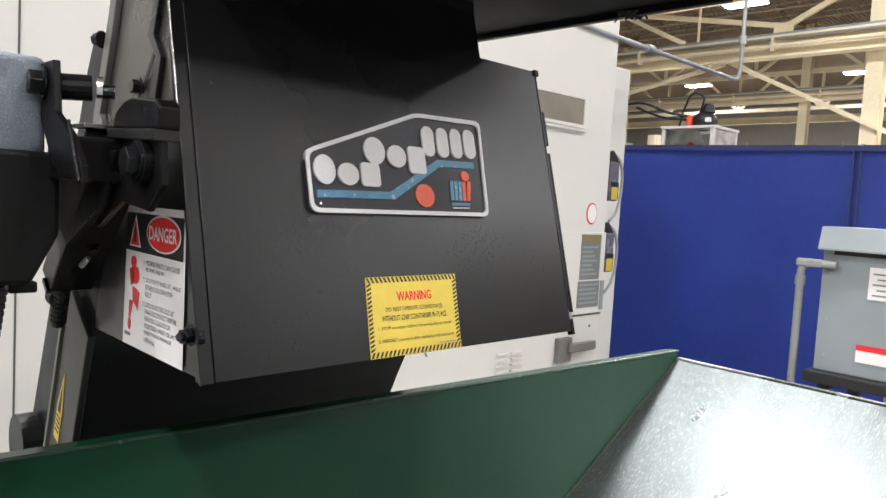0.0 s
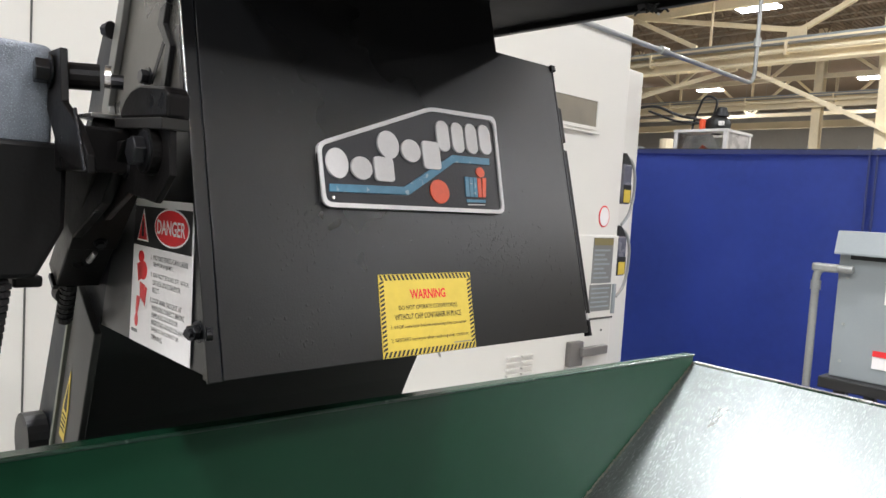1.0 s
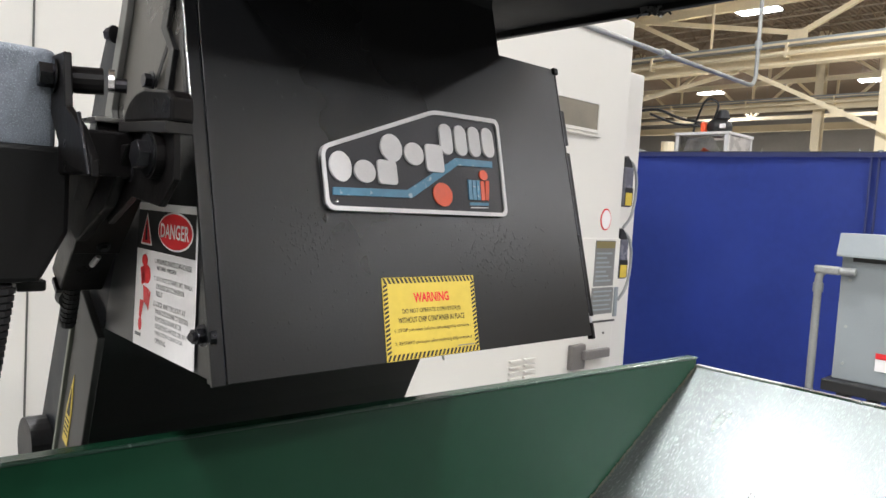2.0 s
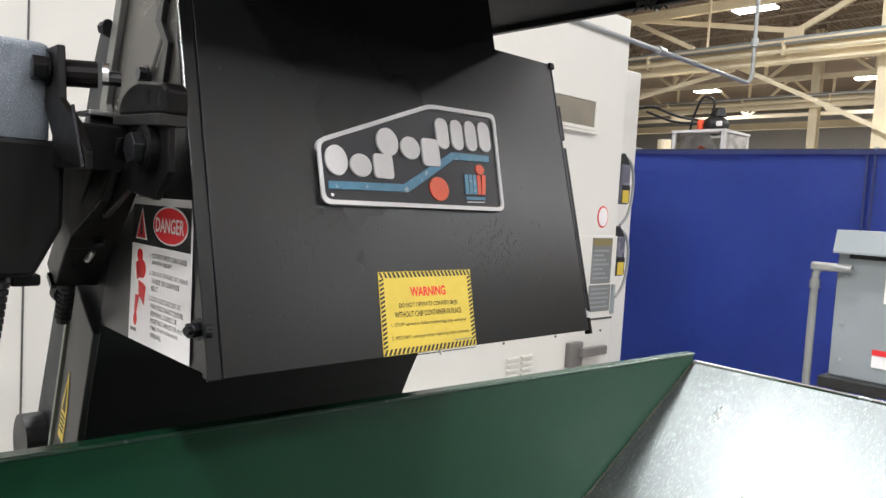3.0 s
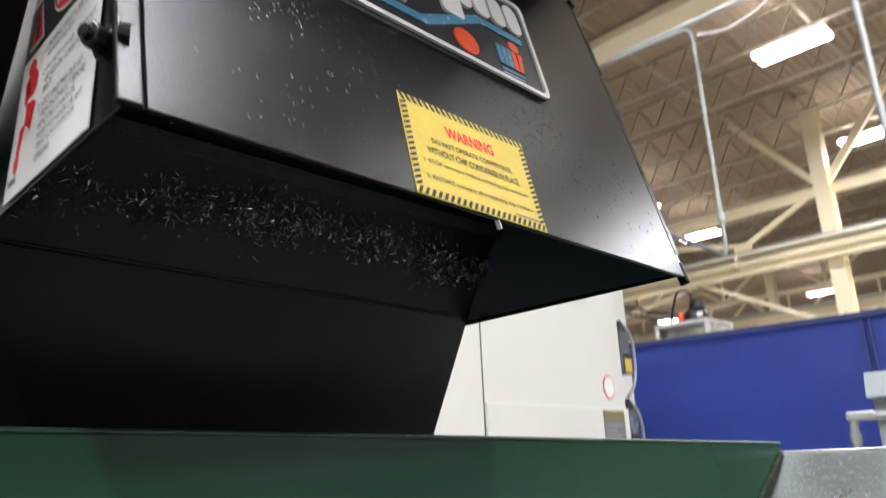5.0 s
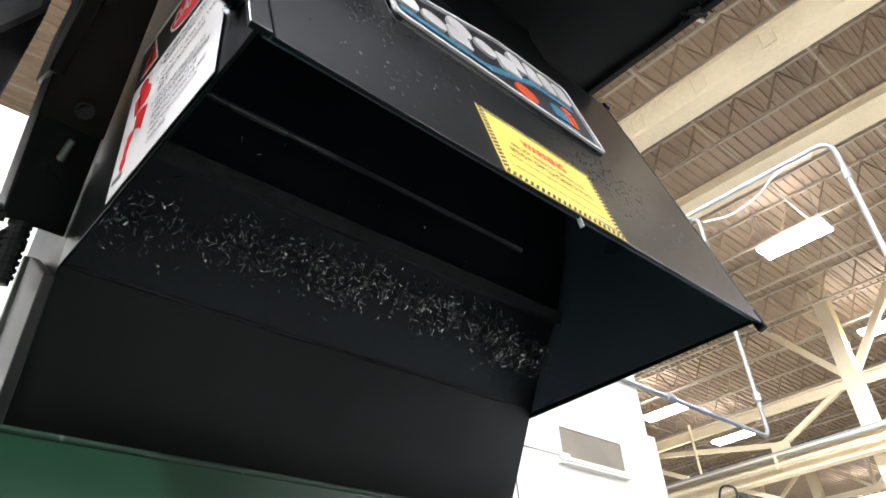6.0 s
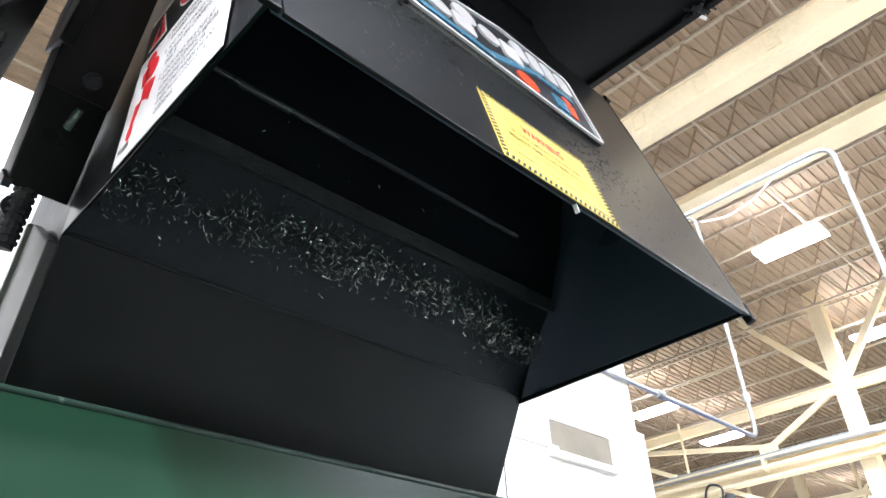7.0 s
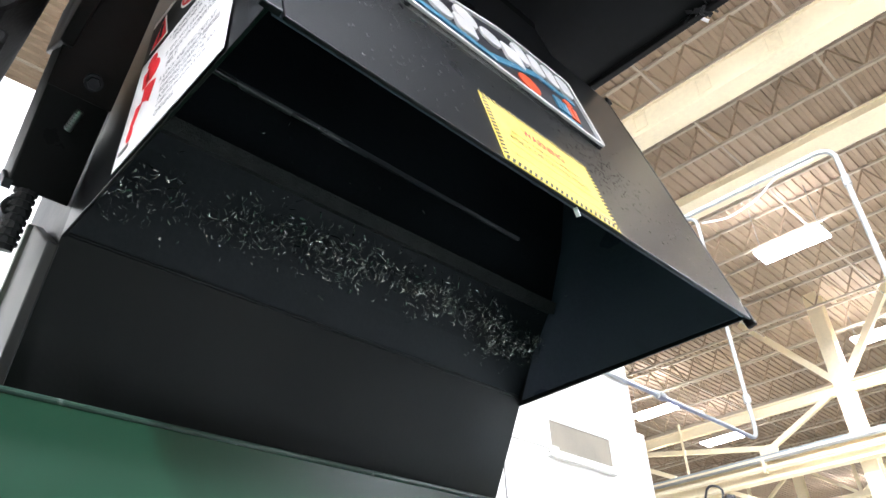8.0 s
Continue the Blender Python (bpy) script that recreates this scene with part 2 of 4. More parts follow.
def along(p, normal):
    """The pose at p whose z points along normal."""
    return Matrix.Translation(p) @ Vector(normal).to_track_quat("Z", "Y").to_matrix().to_4x4()


def bolt_at(parent, p, normal, r=0.009, head=0.008, shank=0.0, washer=True, material=None, name="bolt"):
    bm = prism(hexagon(r, 10), head, along(Vector(p) + Vector(normal).normalized() * 0.002, normal), bevel=r * 0.08)
    if washer:
        n = Vector(normal).normalized()
        rod(Vector(p), Vector(p) + n * 0.002, r * 1.35, 18, bm)
    if shank:
        n = Vector(normal).normalized()
        rod(Vector(p) + n * head, Vector(p) + n * (head + shank), r * 0.55, 12, bm)
    return part(name, bm, material or BOLT, parent)


# ---------------------------------------------------------------- setting: hall
solid("floor", block(-14, -18, -0.2, 46, 40, 0), CONCRETE, "grey sealed concrete workshop floor", "floor", kind="structure")
for nm, b in (("wall_west", (-14.3, -18, 0, -14, 40, 8.6)), ("wall_east", (46, -18, 0, 46.3, 40, 8.6)), ("wall_south", (-14, -18.3, 0, 46, -18, 8.6)), ("wall_north", (-14, 40, 0, 46, 40.3, 8.6))):
    solid(nm, block(*b), WALL, "plain painted block wall of the hall", "wall", kind="structure")

# roof deck with its ribs running across the beams
deck = block(-14, -18, 8.42, 46, 40, 8.6)
for k in range(372):
    y = -17.6 + k * 0.152
    deck_rib = [deck.verts.new((x, y + dy, z)) for x in (-14, 46) for dy, z in ((0, 8.43), (0.018, 8.385), (0.082, 8.385), (0.1, 8.43))]
    for q in ((0, 1, 5, 4), (1, 2, 6, 5), (2, 3, 7, 6), (0, 3, 2, 1), (4, 5, 6, 7), (0, 4, 7, 3)):
        deck.faces.new([deck_rib[i] for i in q])
solid("ceiling", deck, DECK, "tan corrugated steel roof deck", "ceiling", kind="structure")


def roof_beam(x0, x1, z0, z1, label):
    b = thing("roof_beam", label, "beam", group="roof beams", kind="structure")
    web = (x0 + x1) / 2
    part("lower_flange", block(x0, -17.9, z0, x1, 39.9, z0 + 0.03), CREAM, b)
    part("upper_flange", block(x0, -17.9, z1 - 0.03, x1, 39.9, z1), CREAM, b)
    part("web", block(x0 + 0.02, -17.9, z0 + 0.03, x1 - 0.05, 39.9, z1 - 0.03), CREAM, b)
    for k in range(40):
        y = -16.18 + k * 0.85
        h = z1 - z0
        part("patch_plate", frame_bm([(y, z0 + 0.22 * h), (y + 0.17, z0 + 0.22 * h), (y + 0.17, z0 + 0.86 * h), (y, z0 + 0.86 * h)],
                                     [(y + 0.014, z0 + 0.22 * h + 0.014), (y + 0.156, z0 + 0.22 * h + 0.014), (y + 0.156, z0 + 0.86 * h - 0.014), (y + 0.014, z0 + 0.86 * h - 0.014)],
                                     -0.014, Matrix(((0, 0, 1, x0 + 0.0205), (1, 0, 0, 0), (0, 1, 0, 0), (0, 0, 0, 1)))), CREAM, b)
    return b


roof_beam(6.3, 6.59, 6.775, 7.145, "cream painted steel beam under the roof joists")
roof_beam(8.6, 9.09, 7.2, 7.345, "cream painted steel beam under the roof joists")


def bar_joist(x, z0, z1):
    j = thing("bar_joist", "light steel bar joist with zigzag web", "joist", group="roof joists", kind="structure")
    part("top_chord", block(x - 0.025, -17.9, z1 - 0.04, x + 0.025, 39.9, z1), JOIST, j)
    part("bottom_chord", block(x - 0.025, -17.9, z0, x + 0.025, 39.9, z0 + 0.04), JOIST, j)
    zig = bmesh.new()
    y = -17.5
    while y < 24:
        bar((x, y, z0 + 0.03), (x, y + 0.32, z1 - 0.03), 0.025, 0.025, zig)
        bar((x, y + 0.32, z1 - 0.03), (x, y + 0.64, z0 + 0.03), 0.025, 0.025, zig)
        y += 0.64
    part("web_bars", zig, DECK, j)


for k in range(14):
    bar_joist(5.39 + 1.54 * k, 7.75, 8.38)
bridging = thing("joist_bridging", "thin steel struts crossing between the roof joists", "strut", kind="structure")
for y in (-4.2, -1.7, 0.8, 2.48, 5.0, 7.5, 10.0, 14.0):
    part("strut", bar((-2, y, 7.8), (22, y, 7.8), 0.03, 0.03), JOIST, bridging)


# far frames: columns, crane girders, trusses
def column(x, y):
    c = thing("steel_column", "cream painted wide-flange steel column", "column", group="hall columns", kind="structure")
    part("web", block(x - 0.14, y - 0.01, 0, x + 0.14, y + 0.01, 8.35), CREAM, c)
    part("flange", block(x - 0.16, y - 0.15, 0, x - 0.14, y + 0.15, 8.35), CREAM, c)
    part("flange", block(x + 0.14, y - 0.15, 0, x + 0.16, y + 0.15, 8.35), CREAM, c)


for x, y0 in ((15.3, -11.18), (27.0, -13.1)):
    for k in range(6):
        column(x, y0 + 7.49 * k)


def girder(x, z0, z1):
    g = thing("crane_girder", "cream painted crane runway girder with pipes along it", "girder", group="crane girders", kind="structure")
    part("web", block(x + 0.06, -17.5, z0, x + 0.1, 39, z1), CREAM, g)
    part("top_flange", block(x - 0.05, -17.5, z1, x + 0.22, 39, z1 + 0.05), CREAM, g)
    part("bottom_flange", block(x - 0.05, -17.5, z0 - 0.05, x + 0.22, 39, z0), CREAM, g)
    part("pipe", rod((x - 0.08, -17.5, z0 + 0.17), (x - 0.08, 39, z0 + 0.17), 0.045), CREAM, g)
    part("pipe", rod((x - 0.06, -17.5, z0 + 0.32), (x - 0.06, 39, z0 + 0.32), 0.03), CONDUIT, g)
    part("rail", block(x + 0.05, -17.5, z1 + 0.05, x + 0.12, 39, z1 + 0.12), BOX_GREY, g)
    for k in range(12):
        y = -9.9 + k * 3.1
        part("pipe_clamp", block(x - 0.13, y, z0 + 0.08, x + 0.06, y + 0.05, z0 + 0.38), CREAM, g)


girder(14.9, 4.77, 5.12)
girder(26.6, 5.62, 5.95)


def truss(x, z0, z1):
    g = thing("roof_truss", "cream painted steel truss with diagonal braces", "truss", group="hall trusses", kind="structure")
    part("bottom_chord", block(x - 0.07, -17, z0 - 0.08, x + 0.07, 38, z0 + 0.08), CREAM, g)
    part("top_chord", block(x - 0.05, -17, z1 - 0.05, x + 0.05, 38, z1 + 0.05), CREAM, g)
    for k in range(13):
        y = -14.95 + 3.74 * k
        part("diagonal", bar((x, y - 1.87, z1), (x, y, z0), 0.11, 0.11, up=(1, 0, 0)), CREAM, g)
        part("diagonal", bar((x, y, z0), (x, y + 1.87, z1), 0.11, 0.11, up=(1, 0, 0)), CREAM, g)
        part("post", block(x - 0.05, y - 0.05, z0, x + 0.05, y + 0.05, z1), CREAM, g)


def braced_bay(x, y0):
    """The runway bay from the column at y0 to the next: tie beam, knee braces above it, slack struts below it."""
    g = thing("braced_bay", "cream painted tie beam with knee braces and struts between columns", "brace", group="braced bays", kind="structure")
    part("tie_beam", block(x - 0.06, y0 + 0.16, 6.1, x + 0.06, y0 + 7.33, 6.3), CREAM, g)
    part("tie_flange", block(x - 0.12, y0 + 0.16, 6.28, x + 0.12, y0 + 7.33, 6.305), CREAM, g)
    part("knee_brace", bar((x, y0 + 1.67, 8.3), (x, y0 + 0.1, 6.38), 0.14, 0.14, up=(1, 0, 0)), CREAM, g)
    part("knee_brace", bar((x, y0 + 5.82, 8.3), (x, y0 + 7.39, 6.38), 0.14, 0.14, up=(1, 0, 0)), CREAM, g)
    part("strut", bar((x, y0 + 0.2, 6.2), (x, y0 + 1.79, 5.42), 0.10, 0.10, up=(1, 0, 0)), CREAM, g)
    part("strut", bar((x, y0 + 1.79, 5.44), (x, y0 + 5.3, 6.14), 0.10, 0.10, up=(1, 0, 0)), CREAM, g)
    part("strut", bar((x - 0.12, y0 + 5.76, 6.2), (x - 0.12, y0 + 4.0, 5.3), 0.10, 0.10, up=(1, 0, 0)), CREAM, g)
    part("hanger_rod", rod((x - 0.1, y0 + 3.67, 5.2), (x - 0.1, y0 + 3.67, 6.45), 0.03, 8), CREAM, g)
    part("gusset", block(x - 0.075, y0 + 1.6, 5.2, x - 0.06, y0 + 2.0, 5.5), CREAM, g)


for k in range(5):
    braced_bay(15.3, -11.18 + 7.49 * k)
truss(27.0, 6.7, 8.1)
truss(34.0, 6.4, 8.1)
lowbeam = thing("wall_beam", "cream painted horizontal steel beam far across the hall", "beam", kind="structure")
part("flange", block(30.0, -16, 5.28, 30.3, 39, 5.55), CREAM, lowbeam)
part("flange", block(30.0, -16, 3.6, 30.2, 39, 3.85), CREAM, lowbeam)
brace = thing("sway_brace", "cream painted diagonal knee brace on a column", "brace", kind="structure")
part("bar", bar((15.1, 6.75, 4.8), (15.1, 3.3, 3.08), 0.09, 0.09), CREAM, brace)
part("bar", bar((15.1, 6.75, 4.72), (15.1, 11.0, 3.87), 0.08, 0.08), CREAM, brace)


# lamps
def high_bay(x, y):
    lamp = thing("high_bay_lamp", "white fluorescent high-bay fixture, switched on", "lamp", pose(x, y, LAMP_Z), group="ceiling lamps")
    part("housing", block(-0.07, -0.57, 0.03, 0.07, 0.57, 0.09, 0.015), WHITE_M, lamp)
    for sx in (-0.21, -0.14, -0.07, 0.07, 0.14, 0.21):
        part("tube", rod((sx, -0.56, 0.01), (sx, 0.56, 0.01), 0.036, 10), TUBE, lamp, "glowing white tube")
    for sy in (-0.5, 0.5):
        part("hanger", rod((0, sy, 0.07), (0, sy, 1.0), 0.006, 6), CONDUIT, lamp)


for lx, ly in LAMPS:
    high_bay(lx, ly)

# ---------------------------------------------------------------- white machine tool behind
def placed(scale, shift):
    """A pose that sizes and shifts along the three axes."""
    return Matrix.Translation(shift) @ Matrix.Diagonal((*scale, 1))


mach = thing("machine_tool", "large white sheet-metal machine tool enclosure", "machine", placed((0.8616, 0.86, 0.8575), (-0.0526, -0.0903, 0.154)))
part("enclosure", block(-3.2, 2.06, 0.12, 3.84, 4.6, 2.78, 0.012), WHITE_M, mach)
part("plinth", block(-3.1, 2.12, -0.179, 3.78, 4.5, 0.12), MACHINE_GAP, mach)
part("rear_cabinet", block(3.84, 2.53, -0.179, 4.75, 4.4, 2.62, 0.012), WHITE_M, mach)
for x in (0.315, 2.55):
    part("panel_seam", block(x - 0.003, 2.056, 0.14 if x < 1 else 0.8, x + 0.003, 2.062, 1.95 if x > 1 else 2.74), MACHINE_GAP, mach)
part("top_step", block(2.56, 2.052, 2.03, 3.0, 2.059, 2.05, 0.002), WHITE_M, mach)
part("vent_panel", block(2.93, 2.053, 2.03, 3.49, 2.059, 2.19), VENT, mach, "grey mesh filter panel")
part("vent_frame", frame_bm([(2.91, 2.01), (3.505, 2.01), (3.505, 2.205), (2.91, 2.205)], [(2.93, 2.03), (3.49, 2.03), (3.49, 2.19), (2.93, 2.19)], 0.014, Matrix.Translation((0, 2.061, 0)) @ pose(0, 0, 0, 90, 0, 0)), WHITE_M, mach)
part("drip_sill", block(2.9, 2.03, 1.985, 3.51, 2.06, 1.995, 0.002), WHITE_M, mach)
# service door low on the side
part("service_door", block(2.56, 2.045, 0.80, 3.835, 2.061, 1.345, 0.004), WHITE_M, mach)
part("door_gap", block(2.55, 2.054, 0.785, 3.845, 2.06, 0.797), MACHINE_GAP, mach)
part("flanged_port", rod((3.2, 2.03, 0.98), (3.2, 2.0, 0.98), 0.085, 24), PORT, mach, "round steel port in a flange")
part("port_hole", rod((3.2, 1.999, 0.98), (3.2, 1.996, 0.98), 0.045, 20), LABEL, mach)
part("port_base", block(3.02, 2.03, 0.88, 3.40, 2.046, 1.10, 0.004), WHITE_M, mach)
part("panel_seam", block(1.4, 2.057, 0.71, 2.54, 2.062, 0.715), MACHINE_GAP, mach)
part("panel_seam", block(1.4, 2.057, 0.98, 2.42, 2.062, 0.984), MACHINE_GAP, mach)
for px, pz in ((3.04, 0.9), (3.38, 0.9), (3.04, 1.08), (3.38, 1.08)):
    part("screw", rod((px, 2.032, pz), (px, 2.026, pz), 0.008, 10), PORT, mach)
part("latch", block(2.70, 2.035, 0.865, 2.76, 2.047, 0.892, 0.005), INK, mach)
for k in range(6):
    part("screw", rod((2.50 + k * 0.24 + 0.03 * (k % 2), 2.061, 0.74 - 0.03 * (k % 2)), (2.50 + k * 0.24 + 0.03 * (k % 2), 2.055, 0.74 - 0.03 * (k % 2)), 0.008, 10), MACHINE_GAP, mach)
# rotary disconnect and louvres
part("switch_base", block(3.36, 2.02, 0.50, 3.50, 2.062, 0.66, 0.008), TAN, mach, "grey switch housing")
part("switch_lever", block(3.45, 1.985, 0.565, 3.72, 2.02, 0.625, 0.008), TAN, mach, "grey switch lever")
for i in range(2):
    for k in range(4):
        part("louvre", block(2.80 + i * 0.13, 2.04, 0.50 + k * 0.035, 2.90 + i * 0.13, 2.062, 0.515 + k * 0.035, 0.003), WHITE_M, mach)
# notices
part("round_notice", prism(disc(3.665, -1.468, 0.058, 0.072), 0.004, Matrix.Translation((0, 2.0565, 0)) @ pose(0, 0, 0, -90, 0, 0)), RED_INK, mach, "round red and white notice")
part("round_notice_face", prism(disc(3.665, -1.468, 0.049, 0.062), 0.004, Matrix.Translation((0, 2.0535, 0)) @ pose(0, 0, 0, -90, 0, 0)), LABEL, mach)
part("notice", block(3.555, 2.041, 1.03, 3.775, 2.0445, 1.33), GREY_INK, mach, "grey printed notice")
part("notice", block(3.545, 2.040, 0.845, 3.785, 2.0445, 1.02), GREY_INK, mach, "grey printed notice")
part("notice_head", block(3.56, 2.038, 1.28, 3.77, 2.0412, 1.325), shade("olive_print", (0.22, 0.18, 0.07), 0.5), mach)
for k in range(7):
    part("print_line", block(3.57, 2.038, 1.06 + k * 0.03, 3.74 - 0.03 * (k % 3), 2.0412, 1.072 + k * 0.03), BOX_GREY, mach)
for k in range(5):
    part("print_line", block(3.56, 2.037, 0.87 + k * 0.03, 3.76 - 0.02 * (k % 2), 2.0402, 0.88 + k * 0.03), BOX_GREY, mach)
SMOKED = shade("smoked_plastic", (0.13, 0.13, 0.155), 0.22, vary=0.2, grain=40, blotch=9)
for z in (1.59, 1.10):
    cup = part("lubricator", block(3.855, 2.055, z - 0.03, 3.955, 2.145, z + 0.24, 0.012), SMOKED, mach, "smoked plastic reservoir with a yellow label")
    part("dark_fluid", block(3.86, 2.050, z - 0.02, 3.95, 2.056, z + 0.10, 0.002), INK, cup)
    part("label", block(3.862, 2.046, z - 0.02, 3.935, 2.0515, z + 0.065, 0.001), YELLOW, cup, "yellow paper label")
    part("cap", prism([(3.855, z + 0.235), (3.955, z + 0.235), (3.945, z + 0.265), (3.89, z + 0.315), (3.865, z + 0.30)], 0.07, Matrix.Translation((0, 2.135, 0)) @ pose(0, 0, 0, 90, 0, 0), bevel=0.006), INK, cup, "black cap")
    part("hose", tube(bend([(3.90, 2.09, z + 0.30), (3.95, 2.06, z + 0.27), (3.985, 2.05, z + 0.16), (3.98, 2.05, z + 0.0), (3.94, 2.05, z - 0.11), (3.86, 2.05, z - 0.17)], 0.05), 0.010, 10), CONDUIT, cup, "grey hose")
part("sight_gauge", block(3.80, 2.03, 0.82, 3.83, 2.06, 1.02, 0.004), BOX_GREY, mach)

# conduit loop over the machine
loop = thing("conduit_run", "bare galvanised conduit looping over the machine", "conduit", placed((0.8507, 0.85, 0.8454), (-0.05, -0.0676, 0.1758)))
part("low_run", tube(bend([(2.2, 2.12, 2.80), (2.6, 2.05, 2.66), (5.68, 2.03, 2.64), (5.68, 2.03, 4.86), (5.68, 2.9, 4.9)], 0.12), 0.017, 12), CONDUIT, loop)
part("high_run", tube(bend([(5.75, 2.9, 4.96), (5.75, 0.73, 4.94), (5.75, 0.73, -0.2)], 0.16), 0.024, 12), CONDUIT, loop)
part("loose_wire", tube(bend([(5.72, 2.0, 4.78), (5.72, 1.75, 4.70), (5.72, 1.45, 4.75), (5.72, 1.25, 4.88), (5.72, 0.9, 4.88)], 0.1), 0.010, 8), LABEL, loop)
part("coupling", rod((5.68, 2.03, 2.95), (5.68, 2.03, 3.02), 0.03, 12), CONDUIT, loop)
part("coupling", rod((5.75, 0.73, 4.5), (5.75, 0.73, 4.6), 0.033, 12), CONDUIT, loop)
part("coupling", rod((4.2, 2.035, 2.649), (4.28, 2.035, 2.649), 0.03, 12), CONDUIT, loop)

# ---------------------------------------------------------------- welding curtain
cur = thing("welding_curtain", "blue vinyl welding curtain hung from a rail", "curtain")


def curtain_panel(y0, y1, x):
    bm = bmesh.new()
    n, mz = 60, 14
    vs = []
    for i in range(n + 1):
        y = y0 + (y1 - y0) * i / n
        col = []
        for j in range(mz + 1):
            z = -0.04 + (2.17 + 0.04) * j / mz
            fold = 0.010 * math.sin(y * 3.1 + 0.4 * math.sin(z * 2)) + 0.003 * math.sin(y * 13 + 1.3) + 0.006 * math.sin(z * 3 + y)
            col.append(bm.verts.new((x + fold * (1.2 - 0.4 * j / mz), y, z)))
        vs.append(col)
    for i in range(n):
        for j in range(mz):
            bm.faces.new((vs[i][j], vs[i + 1][j], vs[i + 1][j + 1], vs[i][j + 1]))
    bmesh.ops.solidify(bm, geom=list(bm.faces), thickness=0.004)
    return bm


for y0, y1, x in ((1.31, 4.9, 6.40), (-2.3, 1.34, 6.375)):
    part("panel", curtain_panel(y0, y1, x), CURTAIN, cur, smooth=True)
    part("hem", block(x - 0.035, y0, 2.135, x - 0.029, y1, 2.175), CURTAIN_HEM, cur)
part("rail", rod((6.42, -2.3, 2.182), (6.42, 4.9, 2.182), 0.009), INK, cur)
for y in (1.315, 1.375):
    part("seam", block(6.352, y, 0.13, 6.358, y + 0.018, 2.17), CURTAIN_HEM, cur)
for k in range(18):
    part("hanger_ring", tube([(6.42 + 0.022 * math.cos(a), -2.2 + k * 0.41, 2.192 + 0.022 * math.sin(a)) for a in (j * math.pi / 5 for j in range(10))], 0.003, 6), CONDUIT, cur)
for y in (-2.3, 1.33, 4.9):
    part("post", rod((6.43, y, -0.0755), (6.43, y, 2.2), 0.02), BOX_GREY, cur)

# clear-sided cabinet that stands beyond the curtain
BEYOND = placed((0.87, 0.878, 0.859), (-0.0417, -0.085, 0.1248))
cell = thing("test_cabinet", "white framed cabinet with clear sides beyond the curtain", "cabinet", BEYOND)
cur.matrix_world = placed((0.87, 0.865, 0.8994), (-0.0426, -0.0632, 0.0679)) @ Matrix.Translation((6.4, 3.3, 0)) @ pose(0, 0, 0, 0, 0, 8.0) @ Matrix.Translation((-6.4, -3.3, 0))
cx, cy = 7.3, 3.02
part("body", block(cx, cy, -0.145, cx + 0.6, cy + 0.62, 2.2, 0.01), WHITE_M, cell)
for px, py in ((0, 0), (0.56, 0), (0, 0.58), (0.56, 0.58)):
    part("post", block(cx + px, cy + py, 2.2, cx + px + 0.04, cy + py + 0.04, 2.52), WHITE_M, cell)
part("top_rail", block(cx - 0.01, cy - 0.01, 2.5, cx + 0.61, cy + 0.63, 2.53), WHITE_M, cell)
part("pane", block(cx + 0.012, cy + 0.04, 2.2, cx + 0.02, cy + 0.58, 2.5), CLEAR, cell, "clear plastic sheet")
part("pane", block(cx + 0.04, cy + 0.012, 2.2, cx + 0.56, cy + 0.02, 2.5), HAZY, cell, "hazed plastic sheet")
part("back_sheet", block(cx + 0.04, cy + 0.59, 2.2, cx + 0.56, cy + 0.60, 2.5), HAZY, cell, "hazed plastic sheet")
part("film", prism([(0.05, 2.22), (0.3, 2.36), (0.42, 2.22), (0.55, 2.30), (0.50, 2.46), (0.2, 2.48)], 0.004, Matrix.Translation((cx + 0.05, cy, 0)) @ Matrix(((0, 0, 1, 0), (1, 0, 0, 0), (0, 1, 0, 0), (0, 0, 0, 1)))), HAZY, cell, "crumpled plastic film")
part("gadget", block(cx + 0.2, cy + 0.36, 2.2, cx + 0.4, cy + 0.5, 2.44, 0.03), PLATE_RED, cell, "red instrument behind the pane")
head = thing("dress_pack", "black robot wrist with cable loops above the cabinet", "robot", BEYOND)
dome = bmesh.new()
bmesh.ops.create_uvsphere(dome, u_segments=20, v_segments=12, radius=0.135)
bmesh.ops.transform(dome, verts=dome.verts, matrix=Matrix.Translation((cx + 0.25, cy + 0.24, 2.60)) @ Matrix.Diagonal((1, 1.1, 0.85, 1)))
part("wrist", dome, INK, head, smooth=True)
part("cap", rod((cx + 0.25, cy + 0.20, 2.70), (cx + 0.25, cy + 0.20, 2.80), 0.08, 20, r2=0.05), RUBBER, head)
part("band", block(cx + 0.10, cy + 0.33, 2.54, cx + 0.18, cy + 0.39, 2.66, 0.02), PLATE_RED, head)
part("tab", block(cx + 0.10, cy + 0.10, 2.58, cx + 0.13, cy + 0.16, 2.63, 0.005), LABEL, head)
part("cable", tube(bend([(cx + 0.25, cy + 0.38, 2.66), (cx + 0.2, cy + 0.7, 2.72), (cx + 0.2, cy + 1.0, 2.86), (cx + 0.2, cy + 1.3, 2.84)], 0.12), 0.016, 8), RUBBER, head)
part("cable", tube(bend([(cx + 0.25, cy + 0.36, 2.62), (cx + 0.2, cy + 0.75, 2.66), (cx + 0.2, cy + 1.1, 2.80)], 0.12), 0.014, 8), RUBBER, head)
part("cable", tube(bend([(cx + 0.25, cy + 0.3, 2.70), (cx + 0.25, cy + 0.25, 2.9), (cx + 0.25, cy + 0.42, 2.96), (cx + 0.25, cy + 0.52, 2.7), (cx + 0.25, cy + 0.55, 2.53)], 0.08), 0.013, 8), RUBBER, head)
